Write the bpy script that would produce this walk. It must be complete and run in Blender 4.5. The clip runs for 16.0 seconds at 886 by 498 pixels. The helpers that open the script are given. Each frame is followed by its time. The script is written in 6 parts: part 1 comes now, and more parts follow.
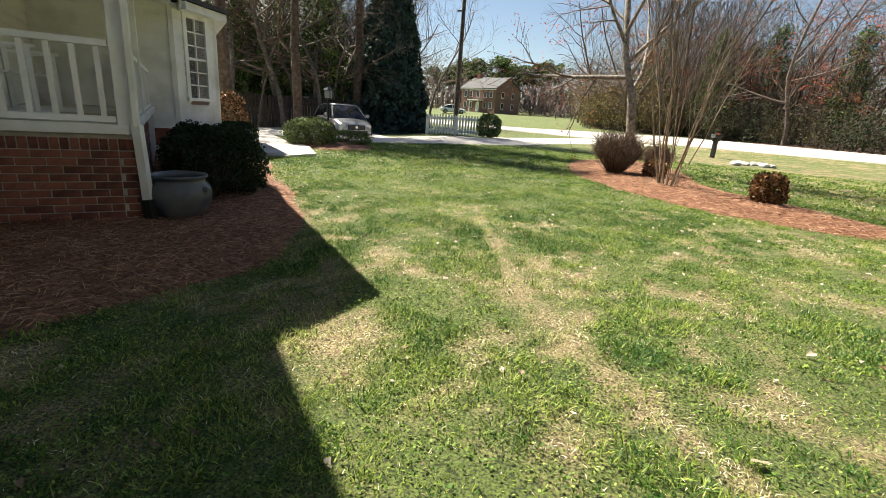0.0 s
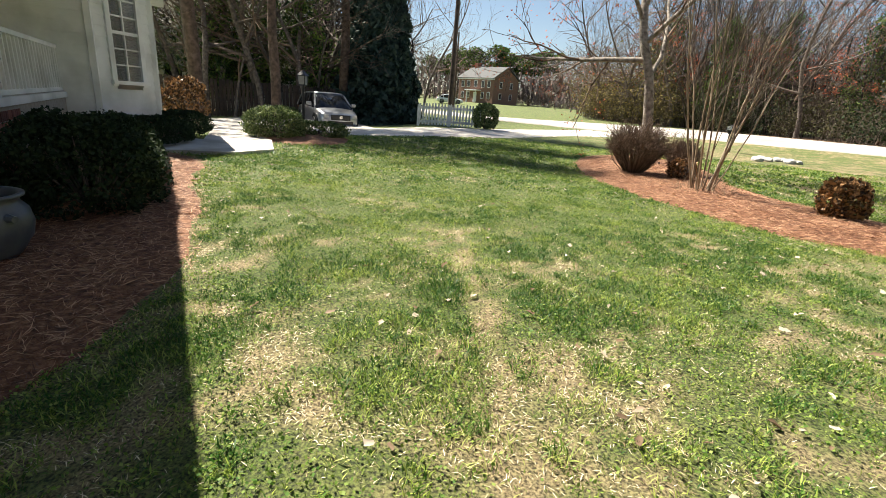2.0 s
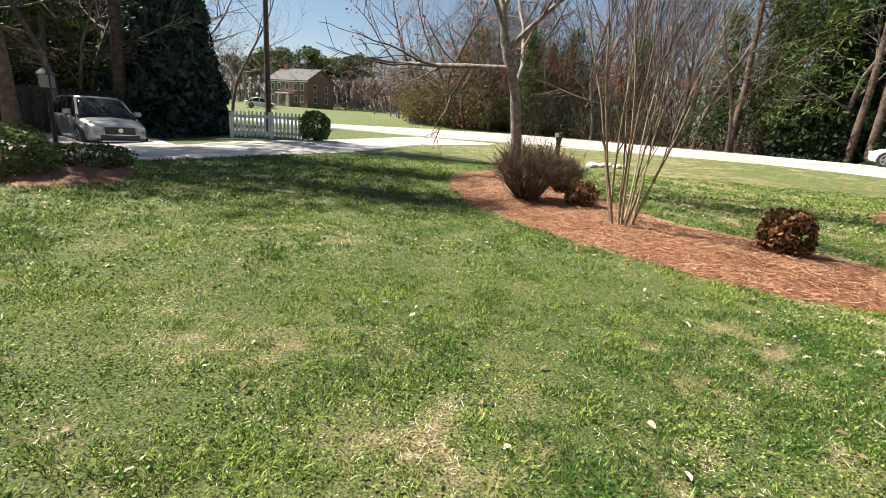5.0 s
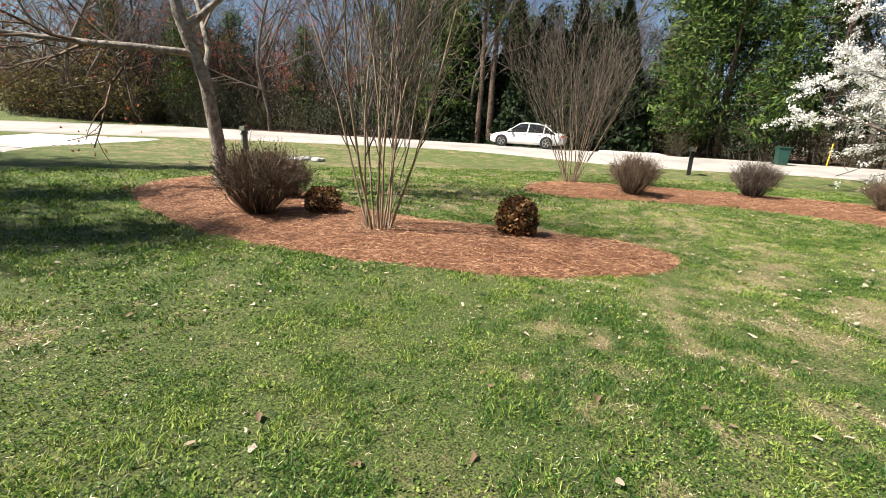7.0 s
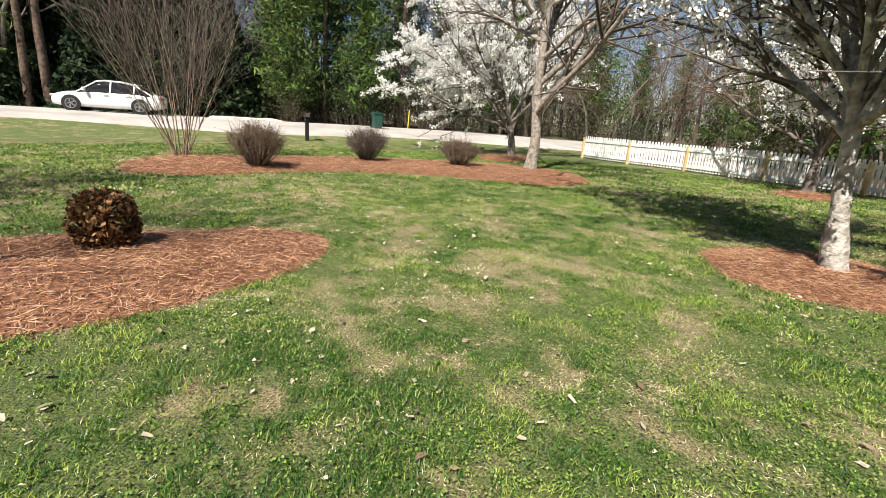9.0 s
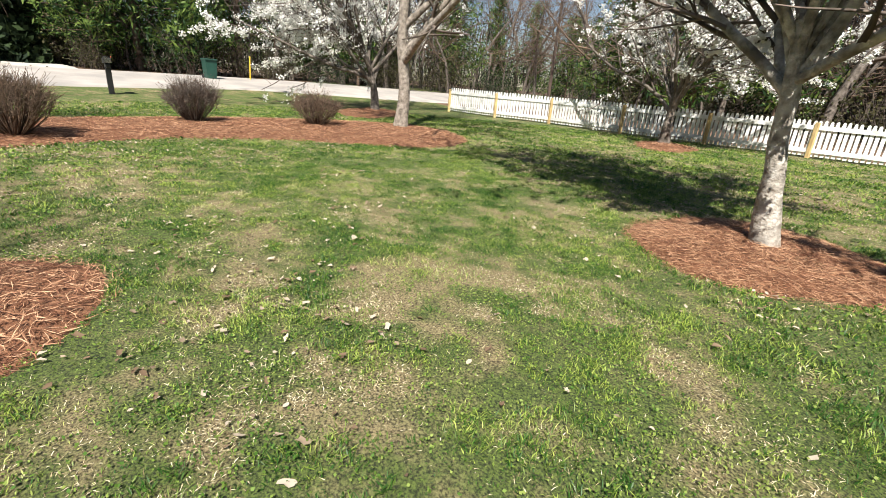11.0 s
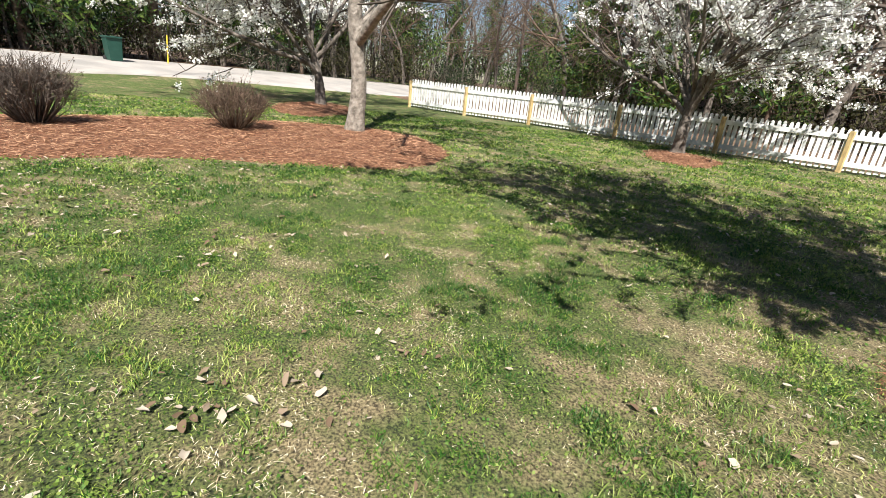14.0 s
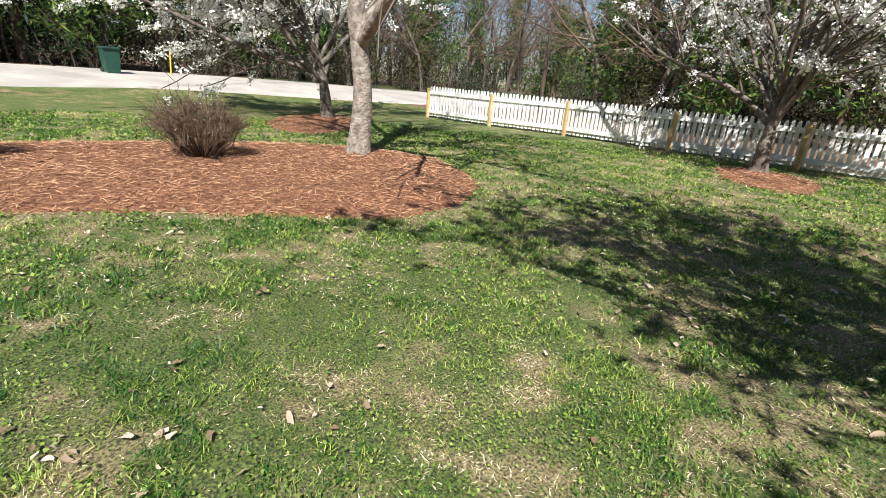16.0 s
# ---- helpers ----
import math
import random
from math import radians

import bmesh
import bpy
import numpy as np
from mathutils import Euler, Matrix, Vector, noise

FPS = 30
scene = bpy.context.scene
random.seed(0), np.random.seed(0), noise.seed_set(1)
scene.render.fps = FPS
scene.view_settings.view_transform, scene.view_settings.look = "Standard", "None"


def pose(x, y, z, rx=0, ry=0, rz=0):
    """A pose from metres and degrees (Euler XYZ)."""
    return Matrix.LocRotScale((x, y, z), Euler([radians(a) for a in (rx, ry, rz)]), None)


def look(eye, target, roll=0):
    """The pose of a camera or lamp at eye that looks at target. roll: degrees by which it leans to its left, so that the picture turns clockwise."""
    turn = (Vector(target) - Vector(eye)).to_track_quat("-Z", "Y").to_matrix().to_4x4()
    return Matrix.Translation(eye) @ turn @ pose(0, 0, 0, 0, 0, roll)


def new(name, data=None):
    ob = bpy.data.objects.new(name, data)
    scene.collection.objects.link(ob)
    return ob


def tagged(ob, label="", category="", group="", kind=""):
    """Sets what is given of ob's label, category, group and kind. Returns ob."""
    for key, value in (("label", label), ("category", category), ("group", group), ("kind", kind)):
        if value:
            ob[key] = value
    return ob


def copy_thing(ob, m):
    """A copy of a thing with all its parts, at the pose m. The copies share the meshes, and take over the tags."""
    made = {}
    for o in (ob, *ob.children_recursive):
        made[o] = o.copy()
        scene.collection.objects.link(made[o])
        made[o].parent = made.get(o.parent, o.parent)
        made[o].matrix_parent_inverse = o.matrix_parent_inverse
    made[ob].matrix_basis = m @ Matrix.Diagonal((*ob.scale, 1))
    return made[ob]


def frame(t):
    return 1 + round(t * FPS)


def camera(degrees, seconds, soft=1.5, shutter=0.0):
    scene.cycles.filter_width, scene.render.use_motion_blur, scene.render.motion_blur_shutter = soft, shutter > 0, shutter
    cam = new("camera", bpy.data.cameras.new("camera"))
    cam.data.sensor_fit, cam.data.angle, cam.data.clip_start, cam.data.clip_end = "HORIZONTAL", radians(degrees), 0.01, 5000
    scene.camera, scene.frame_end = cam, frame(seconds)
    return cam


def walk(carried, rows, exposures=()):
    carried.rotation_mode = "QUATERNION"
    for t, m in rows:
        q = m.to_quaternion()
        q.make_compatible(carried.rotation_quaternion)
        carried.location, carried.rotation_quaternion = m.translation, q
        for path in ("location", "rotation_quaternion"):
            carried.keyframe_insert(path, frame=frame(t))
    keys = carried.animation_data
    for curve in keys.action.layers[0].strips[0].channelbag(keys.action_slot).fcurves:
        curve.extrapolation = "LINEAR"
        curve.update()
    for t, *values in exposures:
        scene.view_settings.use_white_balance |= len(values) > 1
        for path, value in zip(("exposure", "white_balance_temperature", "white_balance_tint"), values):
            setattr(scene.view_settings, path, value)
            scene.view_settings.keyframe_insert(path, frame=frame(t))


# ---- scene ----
EXPO = [(0.0, 1.52, 6800, 10), (4.0, 1.42, 6750, 10), (6.5, 1.15, 6500, 10), (9.0, 0.98, 6400, 10), (16.0, 0.96, 6100, 10)]
cam = camera(87.7, 16.0, soft=0.8)
PATH = [
    (0, (1.232, 0.599, 1.096), (0.901, 2.489, 0.531), 4.3),
    (0.5, (1.247, 1.032, 1.084), (0.923, 2.92, 0.508), 4.6),
    (1, (1.257, 1.474, 1.083), (0.952, 3.36, 0.493), 4.6),
    (1.5, (1.204, 1.911, 1.085), (0.898, 3.795, 0.487), 4.4),
    (1.9, (1.156, 2.267, 1.056), (0.838, 4.147, 0.451), 4.4),
    (2, (1.136, 2.364, 1.062), (0.82, 4.245, 0.462), 4.5),
    (2.5, (0.998, 2.816, 1.045), (0.674, 4.695, 0.441), 4.6),
    (3, (0.869, 3.265, 1.051), (0.543, 5.143, 0.444), 4.6),
    (3.5, (0.755, 3.726, 1.061), (0.481, 5.614, 0.463), 4.6),
    (4, (0.62, 4.114, 1.071), (0.557, 6.03, 0.502), 4.3),
    (4.2, (0.58, 4.233, 1.11), (0.625, 6.153, 0.553), 4.4),
    (6.3, (-0.179, 5.403, 1.28), (0.866, 7.032, 0.778), 3.2),
    (6.5, (-0.163, 5.533, 1.306), (1.015, 7.068, 0.8), 3.2),
    (7, (-0.106, 5.743, 1.324), (1.387, 6.978, 0.828), 3.3),
    (7.5, (0.065, 5.833, 1.336), (1.825, 6.651, 0.854), 3.9),
    (7.9, (0.286, 5.899, 1.35), (2.166, 6.396, 0.882), 3.7),
    (8, (0.329, 5.92, 1.359), (2.225, 6.349, 0.889), 4.0),
    (8.5, (0.544, 6.062, 1.376), (2.483, 6.125, 0.89), 3.9),
    (9, (0.826, 6.114, 1.345), (2.745, 5.949, 0.807), 4.0),
    (9.5, (1.223, 6.092, 1.325), (3.1, 5.74, 0.732), 3.9),
    (9.7, (1.386, 6.088, 1.306), (3.243, 5.668, 0.696), 3.9),
    (11.8, (3.258, 5.793, 1.34), (4.943, 4.987, 0.624), 5.2),
    (12, (3.483, 5.723, 1.336), (5.157, 4.901, 0.612), 5.4),
    (12.5, (4.021, 5.606, 1.305), (5.678, 4.758, 0.573), 5.6),
    (13, (4.514, 5.501, 1.293), (6.163, 4.633, 0.566), 5.9),
    (13.5, (5.064, 5.354, 1.303), (6.708, 4.468, 0.586), 6.0),
    (14, (5.565, 5.194, 1.286), (7.209, 4.295, 0.587), 5.9),
    (14.5, (6.014, 4.981, 1.289), (7.656, 4.074, 0.595), 5.7),
    (15, (6.489, 4.774, 1.299), (8.135, 3.875, 0.606), 5.3),
    (15.5, (6.985, 4.593, 1.274), (8.649, 3.723, 0.586), 4.9),
    (16, (7.484, 4.358, 1.302), (9.172, 3.533, 0.615), 4.7),
]
walk(cam, [(t, look(eye, target, roll)) for t, eye, target, roll in PATH], EXPO)

# ---- world, sun ----
SUN_AZ = (-0.87, 0.50)
SUN_EL = 52.0
world = bpy.data.worlds.new("sky")
scene.world = world
world.use_nodes = True
wn = world.node_tree
sky = wn.nodes.new("ShaderNodeTexSky")
sky.sky_type, sky.sun_disc = "NISHITA", False
sky.sun_elevation = radians(SUN_EL)
sky.sun_rotation = math.atan2(SUN_AZ[0], SUN_AZ[1])
sky.air_density, sky.dust_density, sky.ozone_density = 1.0, 0.3, 1.0
wn.links.new(sky.outputs[0], wn.nodes["Background"].inputs[0])
wn.nodes["Background"].inputs[1].default_value = 0.046
sun = new("sun", bpy.data.lights.new("sun", "SUN"))
sun.data.energy, sun.data.angle, sun.data.color = 5.0, radians(0.5), (1.0, 0.94, 0.83)
ce = math.cos(radians(SUN_EL))
sun.matrix_world = look((SUN_AZ[0] * ce * 50, SUN_AZ[1] * ce * 50, 50 * math.sin(radians(SUN_EL))), (0, 0, 0))


# ---- materials ----
def mat(name, cols, scale=8.0, rough=0.8, bump=0.3, bscale=None, island=0.0, metal=0.0, trans=0.0, objrand=0.0, stain=None, coat=0.0, dist=0.01):
    """Noise-mixed colours at two scales, with relief; island / objrand: share of brightness that varies piece by piece."""
    m = bpy.data.materials.new(name)
    m.use_nodes = True
    nt = m.node_tree
    nd, ln = nt.nodes, nt.links
    b = nd["Principled BSDF"]
    geo = nd.new("ShaderNodeNewGeometry")
    n1 = nd.new("ShaderNodeTexNoise")
    n1.inputs["Scale"].default_value, n1.inputs["Detail"].default_value = scale, 6
    tc = nd.new("ShaderNodeTexCoord")
    src = tc.outputs["Object"]
    ln.new(src, n1.inputs["Vector"])
    ramp = nd.new("ShaderNodeValToRGB")
    els = ramp.color_ramp.elements
    while len(els) < len(cols):
        els.new(0.5)
    for k, c in enumerate(cols):
        els[k].position = 0.3 + 0.4 * k / max(1, len(cols) - 1)
        els[k].color = (*c, 1)
    val = n1.outputs["Fac"]
    if island:
        ma = nd.new("ShaderNodeMath")
        ma.operation = "MULTIPLY_ADD"
        ln.new(geo.outputs["Random Per Island"], ma.inputs[0])
        ma.inputs[1].default_value = island
        sub = nd.new("ShaderNodeMath")
        sub.operation = "ADD"
        ln.new(val, sub.inputs[0])
        sub.inputs[1].default_value = -island / 2
        ln.new(sub.outputs[0], ma.inputs[2])
        val = ma.outputs[0]
    if objrand:
        oi = nd.new("ShaderNodeObjectInfo")
        ma = nd.new("ShaderNodeMath")
        ma.operation = "MULTIPLY_ADD"
        ln.new(oi.outputs["Random"], ma.inputs[0])
        ma.inputs[1].default_value = objrand
        sub = nd.new("ShaderNodeMath")
        sub.operation = "ADD"
        ln.new(val, sub.inputs[0])
        sub.inputs[1].default_value = -objrand / 2
        ln.new(sub.outputs[0], ma.inputs[2])
        val = ma.outputs[0]
    ln.new(val, ramp.inputs[0])
    col = ramp.outputs[0]
    if stain:
        n2 = nd.new("ShaderNodeTexNoise")
        n2.inputs["Scale"].default_value, n2.inputs["Detail"].default_value = stain[1], 5
        ln.new(src, n2.inputs["Vector"])
        r2 = nd.new("ShaderNodeValToRGB")
        r2.color_ramp.elements[0].position, r2.color_ramp.elements[1].position = 0.45, 0.68
        ln.new(n2.outputs["Fac"], r2.inputs[0])
        mx = nd.new("ShaderNodeMixRGB")
        ln.new(r2.outputs[0], mx.inputs[0])
        ln.new(col, mx.inputs[1])
        mx.inputs[2].default_value = (*stain[0], 1)
        col = mx.outputs[0]
    ln.new(col, b.inputs["Base Color"])
    b.inputs["Roughness"].default_value = rough
    b.inputs["Metallic"].default_value = metal
    b.inputs["Coat Weight"].default_value = coat
    if bump:
        n3 = nd.new("ShaderNodeTexNoise")
        n3.inputs["Scale"].default_value, n3.inputs["Detail"].default_value = bscale or scale * 4, 4
        ln.new(src, n3.inputs["Vector"])
        bp = nd.new("ShaderNodeBump")
        bp.inputs["Strength"].default_value, bp.inputs["Distance"].default_value = bump, dist
        ln.new(n3.outputs["Fac"], bp.inputs["Height"])
        ln.new(bp.outputs[0], b.inputs["Normal"])
    if trans:
        b.inputs["Specular IOR Level"].default_value = 0.25
        tr = nd.new("ShaderNodeBsdfTranslucent")
        ln.new(col, tr.inputs["Color"])
        ms = nd.new("ShaderNodeMixShader")
        ms.inputs[0].default_value = trans
        ln.new(b.outputs[0], ms.inputs[1])
        ln.new(tr.outputs[0], ms.inputs[2])
        ln.new(ms.outputs[0], nd["Material Output"].inputs[0])
    return m


def patchy(name, attr, lo, hi, scale, trans=0.0, rough=0.9, bump=0.5, island=0.0, tone=0.0, ragged=0.0):
    """Colours lo where the attribute is 0 and hi where it is 1, each a pair varied by noise.
    tone: how far the attribute "tone" moves the colour along the pair; ragged: how far clump-sized noise frays the patches."""
    m = mat(name, lo, scale=scale, rough=rough, bump=bump, island=island, trans=trans)
    nt = m.node_tree
    nd, ln = nt.nodes, nt.links
    ramp = next(n for n in nd if n.type == "VALTORGB")
    source = ramp.inputs[0].links[0].from_socket
    if tone:
        ta = nd.new("ShaderNodeAttribute")
        ta.attribute_name = "tone"
        tm = nd.new("ShaderNodeMath")
        tm.operation = "MULTIPLY_ADD"
        ln.new(ta.outputs["Fac"], tm.inputs[0])
        tm.inputs[1].default_value = -tone
        ln.new(source, tm.inputs[2])
        source = tm.outputs[0]
        ln.new(source, ramp.inputs[0])
    r2 = nd.new("ShaderNodeValToRGB")
    r2.color_ramp.elements[0].position, r2.color_ramp.elements[1].position = 0.3, 0.7
    r2.color_ramp.elements[0].color, r2.color_ramp.elements[1].color = (*hi[0], 1), (*hi[1], 1)
    ln.new(source, r2.inputs[0])
    at = nd.new("ShaderNodeAttribute")
    at.attribute_name = attr
    fac = at.outputs["Fac"]
    if ragged:
        tc = nd.new("ShaderNodeTexCoord")
        nz = nd.new("ShaderNodeTexNoise")
        nz.inputs["Scale"].default_value, nz.inputs["Detail"].default_value, nz.inputs["Roughness"].default_value = 2.2, 9, 0.78
        ln.new(tc.outputs["Object"], nz.inputs["Vector"])
        mr = nd.new("ShaderNodeMapRange")
        mr.inputs[1].default_value, mr.inputs[2].default_value = 0.3, 0.7
        mr.inputs[3].default_value, mr.inputs[4].default_value = -ragged, ragged
        ln.new(nz.outputs["Fac"], mr.inputs[0])
        ad = nd.new("ShaderNodeMath")
        ad.operation, ad.use_clamp = "ADD", True
        ln.new(fac, ad.inputs[0])
        ln.new(mr.outputs[0], ad.inputs[1])
        fac = ad.outputs[0]
    mx = nd.new("ShaderNodeMixRGB")
    ln.new(fac, mx.inputs[0])
    ln.new(ramp.outputs[0], mx.inputs[1])
    ln.new(r2.outputs[0], mx.inputs[2])
    for l in list(ramp.outputs[0].links):
        if l.to_node != mx:
            ln.new(mx.outputs[0], l.to_socket)
    return m


M_LAWN = patchy("lawn_soil", "dry", [(0.02, 0.03, 0.008), (0.14, 0.19, 0.038)], [(0.07, 0.052, 0.025), (0.40, 0.32, 0.17)], 90.0, bump=1.0, ragged=0.7)
for node in M_LAWN.node_tree.nodes:
    if node.type == "VALTORGB":
        node.color_ramp.elements[0].position, node.color_ramp.elements[1].position = 0.36, 0.62
M_BLADE = patchy("grass_blade", "dry", [(0.033, 0.105, 0.014), (0.34, 0.43, 0.08)], [(0.18, 0.26, 0.05), (0.54, 0.55, 0.20)], 1.3, trans=0.3, rough=0.42, bump=0.0, island=0.8, tone=0.35)
M_CLOVER = mat("clover_leaf", [(0.07, 0.155, 0.022), (0.17, 0.26, 0.045), (0.28, 0.35, 0.085)], 1.1, 0.6, 0.0, island=0.5, trans=0.25)
M_HAY = mat("dry_grass_blade", [(0.20, 0.145, 0.075), (0.50, 0.40, 0.23), (0.76, 0.68, 0.48)], 1.6, 0.8, 0.0, island=0.9)
M_WOODS = mat("far_twigs", [(0.022, 0.017, 0.014), (0.065, 0.05, 0.04), (0.13, 0.095, 0.08)], 0.25, 0.95, 0.0, island=0.7)
M_LITTER = mat("forest_litter", [(0.06, 0.035, 0.02), (0.14, 0.085, 0.05), (0.22, 0.14, 0.09)], 3.0, 0.95, 0.8)
M_STRAW = mat("pine_straw", [(0.07, 0.028, 0.014), (0.20, 0.085, 0.04), (0.34, 0.17, 0.09)], 26.0, 0.85, 1.0, 80.0, dist=0.02)
M_NEEDLE = mat("straw_needle", [(0.13, 0.05, 0.024), (0.34, 0.155, 0.08), (0.54, 0.32, 0.19)], 2.0, 0.7, 0.0, island=0.9)
M_DEADLEAF = mat("dead_leaf", [(0.18, 0.12, 0.075), (0.34, 0.26, 0.185), (0.52, 0.44, 0.35)], 3.0, 0.8, 0.2, island=0.9, trans=0.15)
M_ROAD = mat("road_asphalt_pale", [(0.36, 0.325, 0.295), (0.46, 0.42, 0.385)], 1.2, 0.9, 0.5, 90.0, stain=((0.30, 0.28, 0.26), 0.5))
M_CONC = mat("concrete", [(0.50, 0.47, 0.42), (0.62, 0.58, 0.53)], 2.5, 0.9, 0.4, 60.0, stain=((0.36, 0.33, 0.29), 1.4))
M_BARK = mat("bark_grey", [(0.06, 0.05, 0.04), (0.14, 0.115, 0.095), (0.24, 0.205, 0.175)], 9.0, 0.95, 1.0, 30.0, dist=0.02)
M_BARKT = mat("bark_tall_pear", [(0.13, 0.11, 0.09), (0.28, 0.24, 0.20), (0.42, 0.37, 0.32)], 11.0, 0.95, 1.0, 26.0, dist=0.03)
M_BARKP = mat("bark_pear", [(0.22, 0.19, 0.155), (0.44, 0.40, 0.35), (0.60, 0.57, 0.52)], 11.0, 0.95, 1.0, 26.0, dist=0.03, stain=((0.14, 0.12, 0.10), 5.0))
M_BARKD = mat("bark_pine", [(0.045, 0.03, 0.022), (0.12, 0.08, 0.055), (0.19, 0.13, 0.10)], 6.0, 0.95, 1.0, 18.0, dist=0.03)
M_TWIG = mat("twig_brown", [(0.07, 0.053, 0.042), (0.17, 0.135, 0.11)], 5.0, 0.9, 0.0, island=0.6)
M_TWIGR = mat("twig_red", [(0.08, 0.052, 0.035), (0.19, 0.13, 0.088)], 5.0, 0.9, 0.0, island=0.6)
M_CREPE = mat("crepe_bark", [(0.14, 0.095, 0.06), (0.27, 0.20, 0.135), (0.40, 0.32, 0.23)], 7.0, 0.75, 0.4, 30.0)
M_BLOSSOM = mat("white_blossom", [(0.78, 0.76, 0.72), (0.90, 0.89, 0.87)], 6.0, 0.7, 0.0, island=0.5, trans=0.15)
M_REDBUD = mat("red_maple_bud", [(0.32, 0.055, 0.03), (0.66, 0.20, 0.10)], 3.0, 0.7, 0.0, island=0.8, trans=0.3)
M_PINE = mat("pine_needles", [(0.016, 0.042, 0.011), (0.055, 0.115, 0.022), (0.14, 0.20, 0.04)], 0.6, 0.6, 0.0, island=0.8, trans=0.2)
M_CEDAR = mat("cedar_leaf", [(0.008, 0.018, 0.007), (0.032, 0.055, 0.017)], 0.9, 0.8, 0.0, island=0.8, trans=0.1)
M_OCHRE = mat("ochre_bud", [(0.10, 0.085, 0.03), (0.25, 0.20, 0.07)], 0.7, 0.8, 0.0, island=0.8, trans=0.2)
# twigs of the far rise: distance haze is put into the paler colour
M_HAZE = mat("distant_twigs_hazed", [(0.11, 0.08, 0.075), (0.20, 0.155, 0.145), (0.30, 0.24, 0.225)], 0.1, 0.95, 0.0, island=0.7)
M_CONIFER = mat("dark_conifer_leaf", [(0.016, 0.038, 0.032), (0.065, 0.105, 0.082)], 0.9, 0.6, 0.0, island=0.7, trans=0.08)
M_HEDGE = mat("dark_hedge_leaf", [(0.014, 0.03, 0.012), (0.035, 0.055, 0.024)], 3.0, 0.9, 0.0, island=0.8, trans=0.1)
M_BOX = mat("boxwood_leaf", [(0.06, 0.10, 0.03), (0.22, 0.27, 0.10)], 3.0, 0.5, 0.0, island=0.9, trans=0.2)
M_NANDINA = mat("nandina_leaf", [(0.07, 0.04, 0.018), (0.20, 0.10, 0.04), (0.38, 0.21, 0.09)], 4.0, 0.5, 0.0, island=1.0, trans=0.15)
M_BRUSH = mat("brush_leaf", [(0.035, 0.035, 0.016), (0.09, 0.085, 0.035)], 0.7, 0.8, 0.0, island=0.8, trans=0.2)
M_WHITE = mat("white_paint", [(0.78, 0.78, 0.76), (0.86, 0.86, 0.84)], 2.5, 0.5, 0.12, 50.0, stain=((0.60, 0.60, 0.57), 1.7))
M_SIDING = mat("cream_siding", [(0.74, 0.72, 0.62), (0.80, 0.78, 0.69)], 1.5, 0.55, 0.15, 40.0)
M_PICKET = mat("weathered_white_picket", [(0.68, 0.68, 0.66), (0.86, 0.86, 0.85)], 5.0, 0.7, 0.3, 40.0, objrand=0.3, stain=((0.55, 0.54, 0.51), 4.0))
M_POST = mat("treated_pine_post", [(0.46, 0.32, 0.14), (0.62, 0.46, 0.22)], 6.0, 0.75, 0.4, 40.0, objrand=0.3)
M_BRICK = mat("red_brick", [(0.09, 0.03, 0.02), (0.18, 0.06, 0.04), (0.26, 0.095, 0.06)], 9.0, 0.9, 0.6, 60.0, objrand=0.5)
M_MORTAR = mat("mortar", [(0.34, 0.30, 0.25), (0.46, 0.41, 0.35)], 14.0, 0.95, 0.6, 90.0)
M_BRICKFAR = mat("brown_brick", [(0.16, 0.085, 0.06), (0.24, 0.13, 0.095)], 4.0, 0.9, 0.4)
M_ROOFG = mat("grey_shingle", [(0.075, 0.078, 0.08), (0.12, 0.122, 0.12)], 4.0, 0.9, 0.4)
M_ROOF = mat("dark_shingle", [(0.035, 0.034, 0.036), (0.075, 0.07, 0.07)], 8.0, 0.9, 0.7, 40.0)
M_GLASS = mat("window_glass", [(0.012, 0.014, 0.016), (0.02, 0.022, 0.025)], 2.0, 0.04, 0.0)
M_CLEAR = mat("clear_glass", [(0.9, 0.92, 0.92), (0.95, 0.96, 0.96)], 2.0, 0.02, 0.0)
M_CLEAR.node_tree.nodes["Principled BSDF"].inputs["Transmission Weight"].default_value = 0.9
M_BLIND = mat("window_blind", [(0.10, 0.10, 0.10), (0.15, 0.15, 0.14)], 6.0, 0.6, 0.0)
M_DARKWOOD = mat("dark_wood_fence", [(0.04, 0.03, 0.024), (0.09, 0.065, 0.05)], 4.0, 0.9, 0.5, 30.0, objrand=0.4)
M_POLE = mat("creosote_pole", [(0.05, 0.035, 0.028), (0.12, 0.085, 0.065)], 5.0, 0.9, 0.6, 30.0)
M_BLACK = mat("black_metal", [(0.012, 0.012, 0.013), (0.022, 0.022, 0.024)], 7.0, 0.4, 0.1)
M_RUBBER = mat("rubber", [(0.015, 0.015, 0.015), (0.03, 0.03, 0.03)], 12.0, 0.85, 0.2)
M_POT = mat("glazed_blue_grey_pot", [(0.05, 0.06, 0.075), (0.10, 0.115, 0.14)], 5.0, 0.35, 0.2, 20.0, stain=((0.15, 0.15, 0.15), 4.0))
M_SILVER = mat("silver_car_paint", [(0.34, 0.35, 0.37), (0.42, 0.43, 0.45)], 1.0, 0.3, 0.0, metal=0.7, coat=0.6)
M_WCAR = mat("white_car_paint", [(0.76, 0.76, 0.75), (0.82, 0.82, 0.81)], 1.0, 0.3, 0.0, coat=0.6)
M_CARGLASS = mat("car_glass", [(0.012, 0.013, 0.015), (0.02, 0.021, 0.024)], 2.0, 0.05, 0.0)
M_CHROME = mat("chrome", [(0.6, 0.6, 0.6), (0.7, 0.7, 0.7)], 4.0, 0.2, 0.0, metal=1.0)
